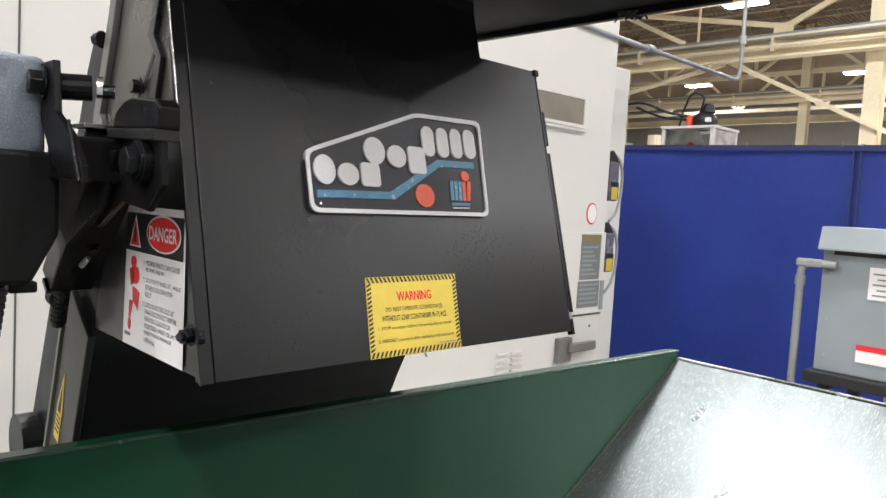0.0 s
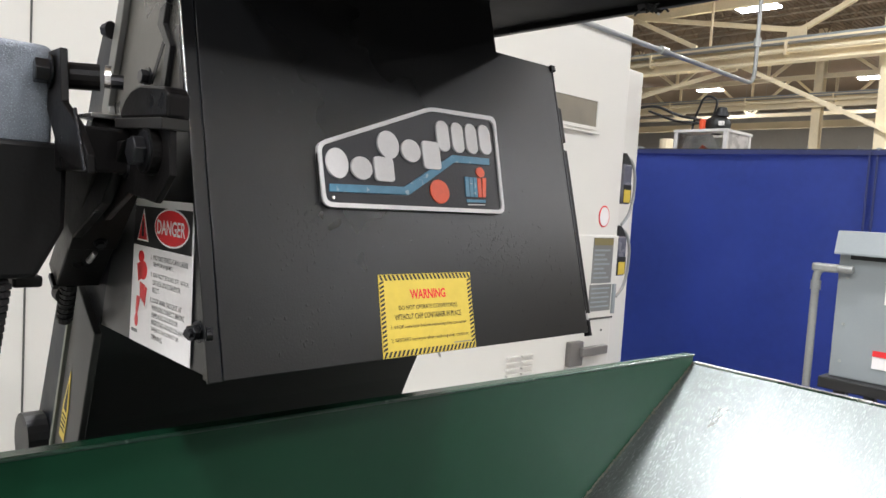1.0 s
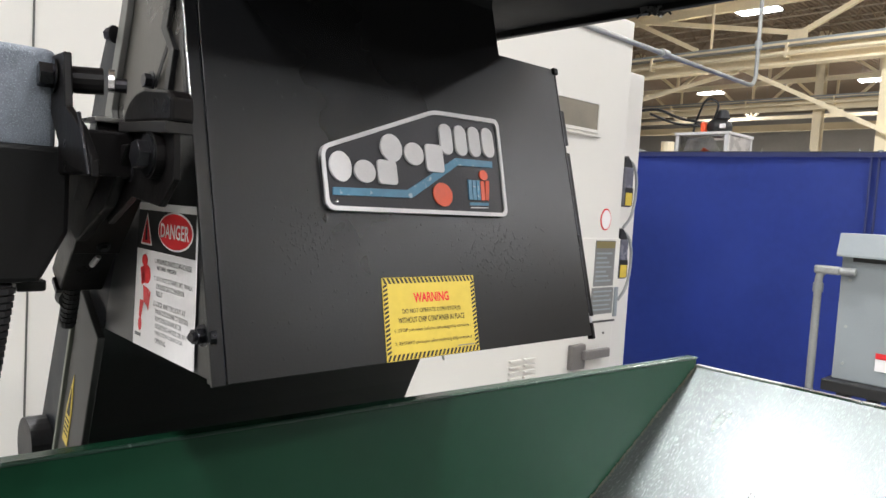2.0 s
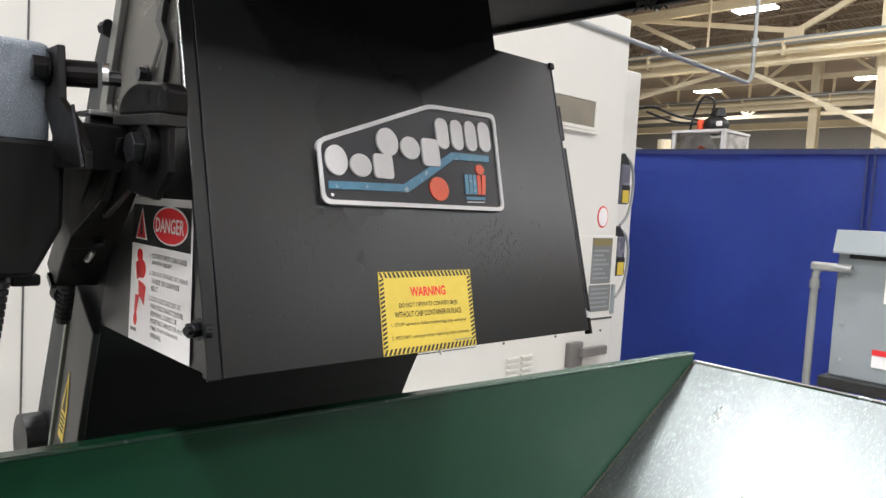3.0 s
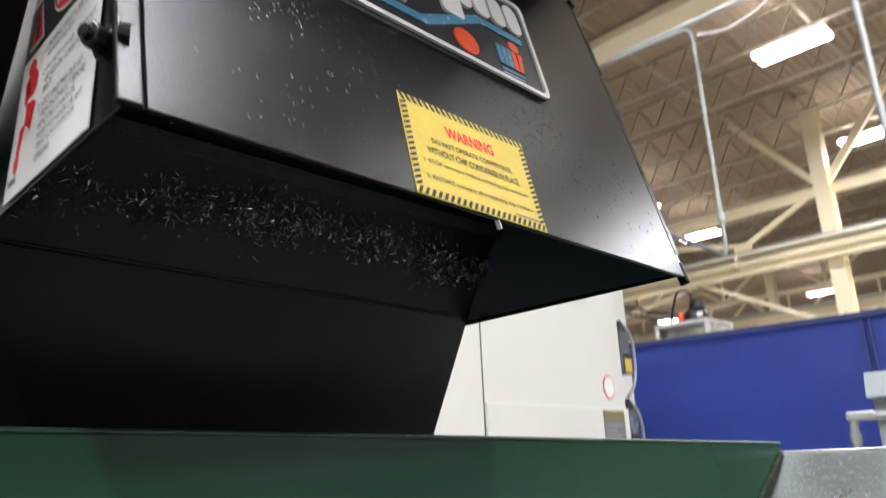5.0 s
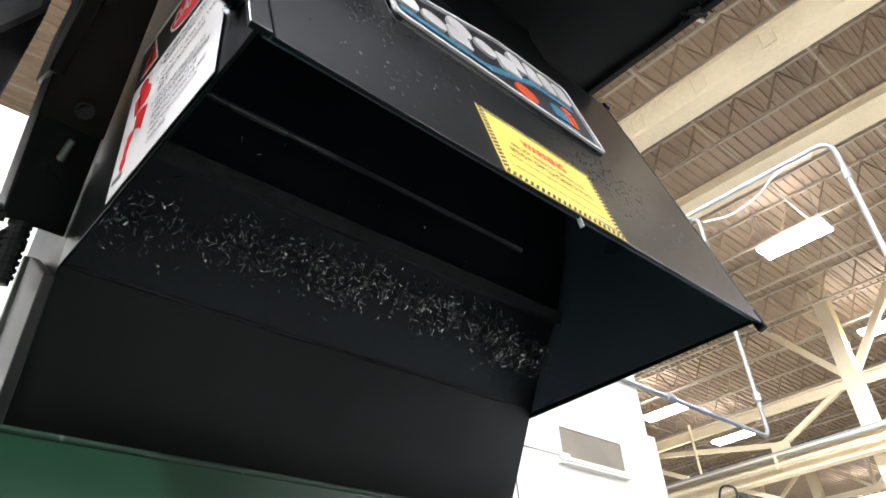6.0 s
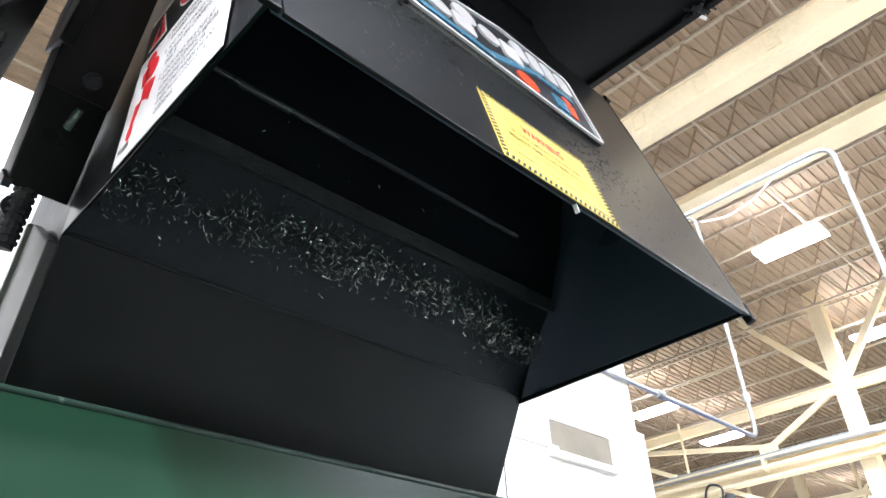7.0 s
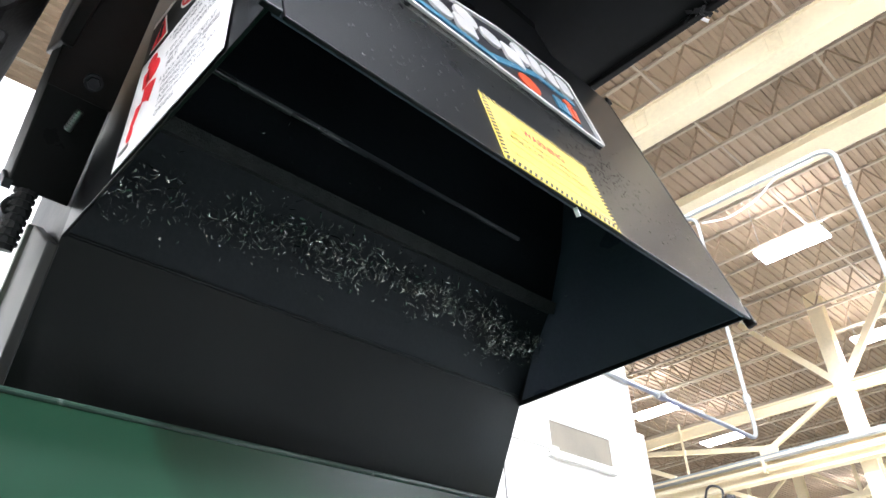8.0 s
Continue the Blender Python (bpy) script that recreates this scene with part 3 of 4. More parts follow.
bench = thing("far_machine", "low clutter of pale machine parts beyond the curtain", "machine", BEYOND)
part("body", block(8.6, 4.2, -0.145, 9.6, 5.6, 2.32, 0.02), WHITE_M, bench)
part("cylinder", rod((8.8, 4.6, 2.32), (8.8, 4.6, 2.6), 0.09), CREAM, bench)
part("bracket", block(8.7, 5.0, 2.32, 8.9, 5.2, 2.5), BOX_GREY, bench)

# ---------------------------------------------------------------- dry transformer
tr = thing("transformer", "grey steel dry-type transformer cabinet on a stand", "transformer", pose(-0.0025, -0.007, -0.031))
part("body", block(3.9, -0.2, 0.66, 4.5, 0.705, 1.33, 0.006), BOX_GREY, tr)
part("hood", prism([(3.83, 1.325), (4.6, 1.325), (4.6, 1.40), (4.55, 1.45), (3.865, 1.45), (3.83, 1.335)], 0.96, Matrix.Translation((0, 0.712, 0)) @ pose(0, 0, 0, 90, 0, 0)), BOX_GREY, tr)
part("vent_slot", block(3.905, -0.16, 1.30, 3.897, 0.65, 1.325), INK, tr)
for z in (0.75, 0.95, 1.2):
    part("screw", rod((3.899, 0.655, z), (3.893, 0.655, z), 0.008, 10), CONDUIT, tr)
part("base_rail", block(3.82, -0.25, 0.60, 4.52, 0.73, 0.66, 0.005), INK, tr)
for px, py in ((3.92, 0.64), (3.92, -0.15), (4.45, 0.64), (4.45, -0.15)):
    part("leg", block(px - 0.03, py - 0.03, 0.031, px + 0.03, py + 0.03, 0.6), INK, tr)
part("notice", block(3.895, 0.33, 1.08, 3.9005, 0.47, 1.25), LABEL, tr, "white paper label")
part("notice", block(3.895, 0.30, 0.74, 3.9005, 0.50, 0.82), LABEL, tr, "white and red warning label")
part("notice_head", block(3.892, 0.30, 0.805, 3.8955, 0.50, 0.835), RED_INK, tr)
for k in range(5):
    part("notice_line", block(3.893, 0.34, 1.10 + 0.028 * k, 3.8952, 0.45 - 0.02 * (k % 2), 1.108 + 0.028 * k), GREY_INK, tr)
part("conduit", tube(bend([(3.86, 0.80, 0.031), (3.86, 0.80, 1.245), (3.86, 0.62, 1.245)], 0.06), 0.021, 14), CONDUIT, tr)
part("elbow_cover", block(3.835, 0.69, 1.222, 3.885, 0.825, 1.268, 0.012), CONDUIT, tr)
part("coupling", rod((3.86, 0.80, 1.12), (3.86, 0.80, 1.17), 0.027, 14), CONDUIT, tr)

# ---------------------------------------------------------------- chip container
cont = thing("chip_container", "dark green steel chip container with a bare worn end plate", "container")
CM = pose(1.483, 0.2534, 1.0743, 0, 0.81, -1.98)
cont.matrix_world = CM
part("back_wall", block(-1.95, 0.0, -1.0, 0.0, 0.006, 0.0), GREEN, cont)
part("rim_flange", block(-1.95, -0.001, -0.003, 0.004, 0.026, 0.0035, 0.0025), GREEN, cont)
part("rim_edge", rod((-1.95, 0.0004, 0.0005), (0.0035, 0.0004, 0.0005), 0.0028, 10), GREEN_EDGE, cont, "worn bright bend of the rim", smooth=True)
sl = math.radians(32.8)
part("end_plate", prism([(0.0, -0.02), (-1.55, -0.02 - 1.55 * math.tan(sl)), (-1.55, -0.03 - 1.55 * math.tan(sl)), (0.0, -0.03)], 1.75, pose(0, 0, 0, 90, 0, 0)), SILVER, cont, "bare scuffed steel end plate")
part("end_lip", block(-0.004, -1.75, -0.034, 0.012, 0.0, -0.016, 0.002), STEEL, cont)
weld = bmesh.new()
random.seed(4)
k = 0.0
while k < 1.5:
    r = 0.0020 + random.random() * 0.0018
    p = Vector((-k, -0.003, -0.02 - k * math.tan(sl) + 0.002))
    got = bmesh.ops.create_icosphere(weld, subdivisions=1, radius=r)
    bmesh.ops.translate(weld, verts=got["verts"], vec=p + Vector((random.uniform(-1, 1), random.uniform(-1, 0.5), random.uniform(-1, 1))) * 0.002)
    k += 0.0042
part("weld_seam", weld, WELD, cont, "rough brown weld bead", smooth=True)
part("front_wall", block(-1.95, -1.75, -1.0, 0.0, -1.744, -0.25), GREEN, cont)
part("far_end", block(-1.956, -1.75, -1.0, -1.95, 0.006, 0.0), GREEN, cont)
part("bottom", block(-1.95, -1.75, -1.006, 0.0, 0.006, -1.0), GREEN, cont)
part("skid", block(-1.9, -0.2, -1.085, -0.1, -0.05, -1.006), GREEN, cont)
part("skid", block(-1.9, -1.7, -1.085, -0.1, -1.55, -1.006), GREEN, cont)

# ---------------------------------------------------------------- chip conveyor head and discharge chute
conv = thing("chip_conveyor", "black steel chip conveyor head with a hooded discharge chute", "conveyor")
TH = math.atan(0.27)
FM = Matrix(((1, 0, 0, 0), (0, math.sin(TH), -math.cos(TH), 0), (0, math.cos(TH), math.sin(TH), 1.25), (0, 0, 0, 1)))
SIDE = Matrix(((0, 0, 1, 0), (1, 0, 0, 0), (0, 1, 0, 0), (0, 0, 0, 1)))  # outline (y, z), thickness along x


def on_face(u, v, n=0.0):
    return FM @ Matrix.Translation((u, v, n))


W = 0.632
# inclined casing behind the chute
part("casing", prism([(0.195, 1.64), (0.375, 1.64), (0.40, 1.60), (0.644, 1.04), (1.02, 0.12), (0.86, 0.12), (0.432, 1.085), (0.345, 1.260), (0.318, 1.302), (0.27, 1.37), (0.235, 1.46)], W - 0.008,
                     Matrix.Translation((0.004, 0, 0)) @ SIDE), BLACK_IN, conv)
part("apron", prism([(0.3435, 1.2595), (0.4305, 1.0845), (0.62, 0.66), (0.618, 0.659), (0.4280, 1.0835), (0.341, 1.2585)], W - 0.004, Matrix.Translation((0.002, 0, 0)) @ SIDE), APRON, conv)
part("front_panel", prism([(0.0115, 0), (W, 0), (W, 0.445), (0.498, 0.445), (0.498, 0.53), (0.0115, 0.53)], 0.0035, on_face(0, 0, -0.0035), bevel=0.0008), BLACK, conv)
side_l = [(0.004, 1.252), (0.335, 1.252), (0.322, 1.30), (0.28, 1.40), (0.25, 1.54), (0.09, 1.54)]
part("side_panel", prism(side_l, 0.003, Matrix.Translation((0.0, 0, 0)) @ SIDE, bevel=0.0006), BLACK, conv)
side_r = [(0.004, 1.252), (0.346, 1.250), (0.358, 1.252), (0.335, 1.30), (0.28, 1.40), (0.25, 1.68), (0.125, 1.68)]
part("side_panel", prism(side_r, 0.003, Matrix.Translation((W - 0.003, 0, 0)) @ SIDE, bevel=0.0006), BLACK, conv)
# the plate's grey is raised to hold the lamps' reflection
part("upper_side_plate", prism([(0.085, 1.50), (0.325, 1.50), (0.345, 1.60), (0.30, 1.70), (0.13, 1.70), (0.10, 1.60)], 0.003, Matrix.Translation((0.0035, 0, 0)) @ SIDE, bevel=0.0006),
     shade("sheen_side_plate", (0.10, 0.095, 0.085), 0.3, metal=0.4, vary=0.12, grain=200, bump=0.05, blotch=10), conv, "side plate, reflected lamp light put into its grey")
# inner liners added over the black panels; their paler navy imitates veiling glare
part("inner_face", prism([(0.006, 0.004), (W - 0.006, 0.004), (W - 0.006, 0.44), (0.006, 0.44)], 0.0015, on_face(0, 0, -0.0065)), GLARE_NAVY, conv, "added inner liner of the front panel, veiling glare put into its navy")
part("inner_face", prism([(0.012, 1.256), (0.337, 1.256), (0.316, 1.30), (0.275, 1.40), (0.25, 1.60), (0.11, 1.60)], 0.0015, Matrix.Translation((W - 0.0055, 0, 0)) @ SIDE), GLARE_NAVY, conv, "added inner liner of the side panel, veiling glare put into its navy")
# folded seam along the front corner
part("corner_fold", prism([(-0.006, -0.001), (0.0092, -0.001), (0.0092, 0.53), (-0.006, 0.53)], 0.0055, on_face(0, 0, -0.0035), bevel=0.0012), BLACK, conv)
part("corner_return", prism([(0.002, 1.249), (0.020, 1.248), (0.092, 1.535), (0.080, 1.54)], 0.0014, Matrix.Translation((-0.0015, 0, 0)) @ SIDE, bevel=0.0008), BLACK, conv)
# thin steel line added to draw the light along the corner
part("edge_strip", rod(FM @ Vector((-0.0052, 0.29, 0.0012)), FM @ Vector((-0.0052, 0.50, 0.0012)), 0.0012, 8), STEEL, conv, "bright line put in for the lit corner edge")
# right-hand edge strips and hinge
for v0, v1 in ((0.315, 0.375), (0.03, 0.302)):
    part("edge_strip", block(W + 0.003, v0, -0.014, W + 0.014, v1, -0.001, 0.0015), BLACK_BRACKET, conv, m=FM)
part("edge_strip", block(W + 0.0005, 0.035, -0.002, W + 0.004, 0.44, 0.0005, 0.0008), BOLT, conv, "thin dark metal edge", m=FM)
part("corner_lug", block(W - 0.004, 0.436, -0.01, W + 0.008, 0.447, 0.004, 0.002), BLACK_BRACKET, conv, m=FM)
part("hinge_pin", rod(FM @ Vector((W + 0.006, 0.02, -0.006)), FM @ Vector((W + 0.006, 0.036, -0.006)), 0.005, 10), STEEL, conv)
part("foot_strip", block(W + 0.0005, -0.006, -0.01, W + 0.008, 0.02, 0.001, 0.0015), BLACK_BRACKET, conv, m=FM)

# overhanging hood
part("hood", block(-0.01, -0.21, 1.766, 0.670, 0.36, 1.92, 0.004), MATTE, conv)
part("hood_lip", block(0.660, -0.208, 1.756, 0.673, 0.34, 1.767, 0.002), BLACK_BRACKET, conv)
part("hood_neck", block(0.02, 0.135, 1.66, 0.496, 0.33, 1.767), BLACK, conv)
random.seed(9)
for k in range(14):
    p = Vector((0.667 + random.uniform(-0.014, 0.008), -0.046 + random.uniform(-0.018, 0.018), 1.762))
    q = p + Vector((random.uniform(-0.014, 0.016), random.uniform(-0.016, 0.012), -random.uniform(0.004, 0.016)))
    part("torn_seal", bar(p, q, random.uniform(0.002, 0.008), 0.0012, up=(random.random(), random.random(), 0.3)), RUBBER, conv)
part("seal_clip", bar((0.670, -0.042, 1.762), (0.680, -0.052, 1.752), 0.005, 0.002), STEEL, conv)

# inside of the chute
part("deflector", prism([(0.158, 1.352), (0.161, 1.349), (0.166, 1.352), (0.150, 1.50), (0.145, 1.50)], 0.425, Matrix.Translation((0.005, 0, 0)) @ SIDE), BLACK_IN, conv)
# the fold's highlight is painted as paler steel, tapering where it fades
part("deflector_fold", rod((0.006, 0.1625, 1.352), (0.43, 0.1615, 1.3525), 0.0042, 12, r2=0.0015), shade("fold_highlight_steel", (0.05, 0.05, 0.05), 0.28, metal=0.6, vary=0.4, grain=120, blotch=20), conv, "fold of the inner plate, its highlight put in as a paler taper")
part("flight_bar", bar((0.01, 0.266, 1.366), (W - 0.01, 0.264, 1.370), 0.016, 0.016, up=(0, -0.5, 1)), shade("gritty_flight", (0.03, 0.031, 0.03), 0.5, vary=0.6, grain=400, bump=0.6, blotch=60), conv)
# rod added along the lip to give its fold a thin highlight
part("lip_glint", rod((0.006, 0.3440, 1.263), (W - 0.006, 0.3440, 1.263), 0.0022, 10), BLACK, conv)
part("scrap", bar((0.309, 0.003, 1.2505), (0.314, 0.004, 1.243), 0.004, 0.0015), LABEL, conv, "pale scrap caught on the edge")

chips = bmesh.new()
random.seed(21)


def curl(p, size, bm, slim=1.0):
    """A small bent flake or thread of swarf."""
    turn = Euler([random.uniform(0, 6.28) for _ in range(3)]).to_matrix()
    n, rad, wid, arc = 5, size, size * random.uniform(0.08, 0.36) * slim, random.uniform(0.8, 3.6)
    rows = []
    for k in range(n):
        a = arc * k / (n - 1)
        rows.append([bm.verts.new(p + turn @ Vector((rad * math.cos(a) - rad * 0.6, rad * math.sin(a), s * wid / 2 + 0.5 * wid * k))) for s in (-1, 1)])
    for a, b in zip(rows, rows[1:]):
        bm.faces.new((a[0], a[1], b[1], b[0]))


def pan(s):
    """The rear surface of the chute, from its lip (0) upwards (1)."""
    return (0.318 - 0.048 * s, 1.302 + 0.068 * s) if s <= 1 else (0.27 - 0.035 * (s - 1), 1.37 + 0.09 * (s - 1))


def ridge(x):
    """How far up the rear surface the swarf lies, across the chute."""
    return 0.08 + 0.34 * math.sin(math.pi * min(1.0, max(0.0, x / 0.72))) ** 1.2 + 0.05 * math.sin(x * 43)


for k in range(4600):
    x = random.uniform(0.012, W - 0.008)
    clump = 0.62 + 0.38 * math.sin(x * 37 + 0.7) * math.sin(x * 15 + 0.4)
    if random.random() > clump * (0.30 + 0.70 * min(1.0, x / 0.16)):
        continue
    s = min(1.25, max(-0.3, random.gauss(ridge(x), 0.20 * (0.6 + 0.5 * clump))))
    y, z = pan(s)
    thick = 0.004 + 0.020 * clump * math.exp(-((s - ridge(x)) / 0.35) ** 2)
    out = random.random() ** 1.2 * thick
    p = Vector((x, y - out * 0.82, z - out * 0.57))
    if random.random() < 0.22:
        curl(p, random.uniform(0.005, 0.012), chips, 0.28)
    else:
        curl(p, random.uniform(0.0018, 0.0062), chips)
for k in range(60):
    curl(Vector((random.uniform(0.02, W - 0.02), random.uniform(0.17, 0.3), 0)) + Vector((0, 0, 1.353)), random.uniform(0.001, 0.003), chips)
me = link_mesh("metal_chips", chips, CHIP)
pile = new("metal_chips", me)
tagged(pile, "tangled dark metal swarf clinging inside the chute", "swarf", kind="stuff")

splash = bmesh.new()
random.seed(33)
for cu_, cv_, n_, sp in ((0.125, 0.15, 150, 0.024), (0.43, 0.135, 240, 0.040), (0.23, 0.13, 40, 0.05), (0.13, 0.045, 40, 0.03), (0.52, 0.10, 60, 0.05), (0.09, 0.33, 20, 0.05), (0.3, 0.14, 60, 0.12)):
    for _ in range(n_):
        u, v = random.gauss(cu_, sp), random.gauss(cv_, sp * 0.8)
        if 0.02 < u < 0.61 and 0.01 < v < 0.43:
            got = bmesh.ops.create_icosphere(splash, subdivisions=1, radius=random.uniform(0.0005, 0.0016))
            bmesh.ops.transform(splash, verts=got["verts"], matrix=on_face(u, v, 0.0001) @ Matrix.Diagonal((1, random.uniform(1, 2.2), 0.4, 1)))
part("dried_splash", splash, BLACK, conv, smooth=True)["kind"] = "stuff"

# ---- raised name plate on the front panel
plate = part("name_plate", prism(soften([(0.147, 0.184), (0.461, 0.186), (0.467, 0.332), (0.335, 0.331), (0.147, 0.262)], 0.012), 0.0045, on_face(0, 0, 0.0002)), shade("plate_black", (0.016, 0.015, 0.02), 0.45, vary=0.15, grain=300, bump=0.15), conv, "raised plate with white rim and coloured marks")
outer = soften([(0.147, 0.184), (0.461, 0.186), (0.467, 0.334), (0.335, 0.331), (0.147, 0.262)], 0.012)
inner = soften([(0.1515, 0.1895), (0.456, 0.1915), (0.461, 0.327), (0.337, 0.3255), (0.1515, 0.258)], 0.010)
part("rim", frame_bm(outer, inner, 0.0075, on_face(0, 0, 0)), PLATE_WHITE, plate, "white raised rim")
# plain raised forms in place of the trade name
MARKS = [(0.1551, 0.2177, 0.0348, 0.0413), (0.1904, 0.2189, 0.0355, 0.032), (0.2268, 0.2203, 0.0338, 0.032), (0.2351, 0.2489, 0.0384, 0.0406), (0.2737, 0.2479, 0.0364, 0.0338),
         (0.311, 0.2428, 0.0342, 0.0387), (0.3401, 0.2697, 0.0271, 0.0439), (0.3684, 0.2705, 0.027, 0.044), (0.3959, 0.2714, 0.0268, 0.0446), (0.4233, 0.273, 0.028, 0.0446)]
for i, (u, v, w, h) in enumerate(MARKS):
    if i in (0, 1, 3, 4):
        o = disc(u + w / 2, v + h / 2, w * 0.46, h * 0.46, 24)
    elif i > 5:
        o = rounded(w * 0.86, h, w * 0.40, 6, u + w * 0.07, v)
    else:
        o = rounded(w * 0.92, h, w * 0.16, 4, u + w * 0.04, v)
    part("raised_mark", prism(o, 0.0035, on_face(0, 0, 0.0045), bevel=0.0006), PLATE_WHITE, plate, "plain white raised mark")
part("zigzag_bar", prism([(0.158, 0.203), (0.281, 0.205), (0.371, 0.256), (0.442, 0.258), (0.443, 0.268), (0.368, 0.2665), (0.274, 0.2155), (0.159, 0.2125)], 0.002, on_face(0, 0, 0.0045), bevel=0.0004), PLATE_BLUE, plate, "blue raised bar")
part("disc", prism(disc(0.3365, 0.2128, 0.0175, 0.0165), 0.002, on_face(0, 0, 0.0045), bevel=0.0004), PLATE_RED, plate, "orange raised disc")
for k in range(4):
    part("stripe", prism([(0.386 + k * 0.0082, 0.2085), (0.393 + k * 0.0082, 0.2085), (0.395 + k * 0.0082, 0.237), (0.388 + k * 0.0082, 0.237)], 0.002, on_face(0, 0, 0.0045)), PLATE_BLUE if k < 3 else PLATE_RED, plate)
part("stripe", prism([(0.4185, 0.209), (0.4255, 0.209), (0.431, 0.238), (0.4235, 0.238)], 0.002, on_face(0, 0, 0.0045)), PLATE_RED, plate)
part("dot", prism(disc(0.4205, 0.2455, 0.0085, 0.0075, 18), 0.002, on_face(0, 0, 0.0045)), PLATE_RED, plate)
part("small_bar", prism([(0.387, 0.2005), (0.425, 0.2015), (0.425, 0.2055), (0.387, 0.2045)], 0.001, on_face(0, 0, 0.0045)), PLATE_BLUE, plate)
part("small_bar", prism([(0.388, 0.1965), (0.423, 0.1975), (0.423, 0.1988), (0.388, 0.1978)], 0.001, on_face(0, 0, 0.0045)), PLATE_WHITE, plate)
part("screw", rod(on_face(0.163, 0.196, 0.004).translation, on_face(0.163, 0.196, 0.0055).translation, 0.002, 10), STEEL, plate)

# ---- yellow warning label
wl = part("warning_label", prism([(0.2155, 0.0005), (0.3745, 0.0005), (0.3795, 0.103), (0.2205, 0.103)], 0.0006, on_face(0, 0, 0.0002)), YELLOW, conv, "yellow warning label with hazard-striped border")
stripes = bmesh.new()


def skew(u, v):
    """Label coordinates (0..1 each way) to the panel."""
    return (0.2155 + 0.005 * v + 0.159 * u, 0.0005 + 0.1025 * v)


def hazard(u0, v0, u1, v1, n, sideways):
    for k in range(n):
        a, b = k / n, (k + 0.52) / n
        lean = 0.55 / n
        if sideways:
            quad = [(u0 + (u1 - u0) * a, v0), (u0 + (u1 - u0) * b, v0), (u0 + (u1 - u0) * min(1, b + lean), v1), (u0 + (u1 - u0) * min(1, a + lean), v1)]
        else:
            quad = [(u0, v0 + (v1 - v0) * a), (u1, v0 + (v1 - v0) * min(1, a + lean)), (u1, v0 + (v1 - v0) * min(1, b + lean)), (u0, v0 + (v1 - v0) * b)]
        stripes.faces.new([stripes.verts.new(FM @ Vector((*skew(*p), 0.0011))) for p in quad])


hazard(0.004, 0.005, 0.996, 0.075, 23, True)
hazard(0.996, 0.925, 0.004, 0.995, 23, True)
hazard(0.004, 0.075, 0.048, 0.925, 16, False)
hazard(0.952, 0.075, 0.996, 0.925, 16, False)
part("hazard_border", stripes, INK, wl, "black slanted hazard stripes")
FACE = on_face(0, 0, 0.0012)
for text, u, v, w, h, mt, bold in (("WARNING", 0.268, 0.0705, 0.061, 0.0125, RED_INK, 0.03), ("DO NOT OPERATE CONVEYOR(S)", 0.2475, 0.056, 0.100, 0.0072, INK, 0.006), ("WITHOUT CHIP CONTAINER IN PLACE", 0.2395, 0.0455, 0.114, 0.0072, INK, 0.006),
                                   ("1. STOP conveyor before removing chip container", 0.232, 0.0335, 0.130, 0.0056, INK, 0.0), ("2. RESTART conveyor after replacing chip container", 0.2305, 0.0175, 0.133, 0.0056, INK, 0.0)):
    words(text, w, h, FACE @ Matrix.Translation((u, v, 0)), mt, wl, bold=bold)
part("fine_print", prism([(0.335, 0.0098), (0.366, 0.0098), (0.366, 0.0112), (0.335, 0.0112)], 0.0002, FACE), GREY_INK, wl)

# ---- danger label on the side panel: across is towards the front, up is up
DM = Matrix(((0, 0, -1, -0.0018), (-1, 0, 0, 0.2245), (0, 1, 0, 1.2535), (0, 0, 0, 1)))
DM2 = DM @ Matrix.Translation((0, 0, 0.0012))
dl = part("danger_label", prism([(0, 0), (0.1735, 0), (0.1715, 0.1725), (0.008, 0.1715)], 0.0006, DM), LABEL, conv, "white danger label with black and red heading")
part("heading", prism([(0.0055, 0.117), (0.169, 0.117), (0.1685, 0.164), (0.009, 0.163)], 0.0003, DM @ Matrix.Translation((0, 0, 0.0007))), INK, dl, "black heading band")
part("oval", prism(disc(0.116, 0.1425, 0.047, 0.0215), 0.0003, DM @ Matrix.Translation((0, 0, 0.0011))), LABEL, dl)
part("oval", prism(disc(0.116, 0.1425, 0.0445, 0.0195), 0.0003, DM @ Matrix.Translation((0, 0, 0.0015))), RED_INK, dl, "red oval")
words("DANGER", 0.076, 0.0165, DM @ Matrix.Translation((0.078, 0.1342, 0.002)), LABEL, dl, bold=0.02)
part("triangle", prism([(0.018, 0.1225), (0.052, 0.1225), (0.036, 0.160)], 0.0003, DM @ Matrix.Translation((0, 0, 0.0011))), LABEL, dl)
part("triangle", prism([(0.0215, 0.1245), (0.0488, 0.1245), (0.036, 0.155)], 0.0003, DM @ Matrix.Translation((0, 0, 0.0015))), RED_INK, dl, "red triangle")
part("triangle_mark", prism([(0.033, 0.128), (0.039, 0.128), (0.038, 0.146), (0.034, 0.146)], 0.0003, DM @ Matrix.Translation((0, 0, 0.0019))), INK, dl)
LINES = ["1. MOVING PARTS CAN CAUSE", "SEVERE INJURY.", "2. DO NOT STAND, SIT, WALK", "OR RIDE ON CONVEYOR", "BELT.", "3. LOCK AND TAG OUT AT", "MAIN DISCONNECT BEFORE", "REMOVING GUARDS OR", "INSERTING HANDS OR ANY", "OBJECTS IN CONVEYOR", "OPENING."]
z = 0.1035
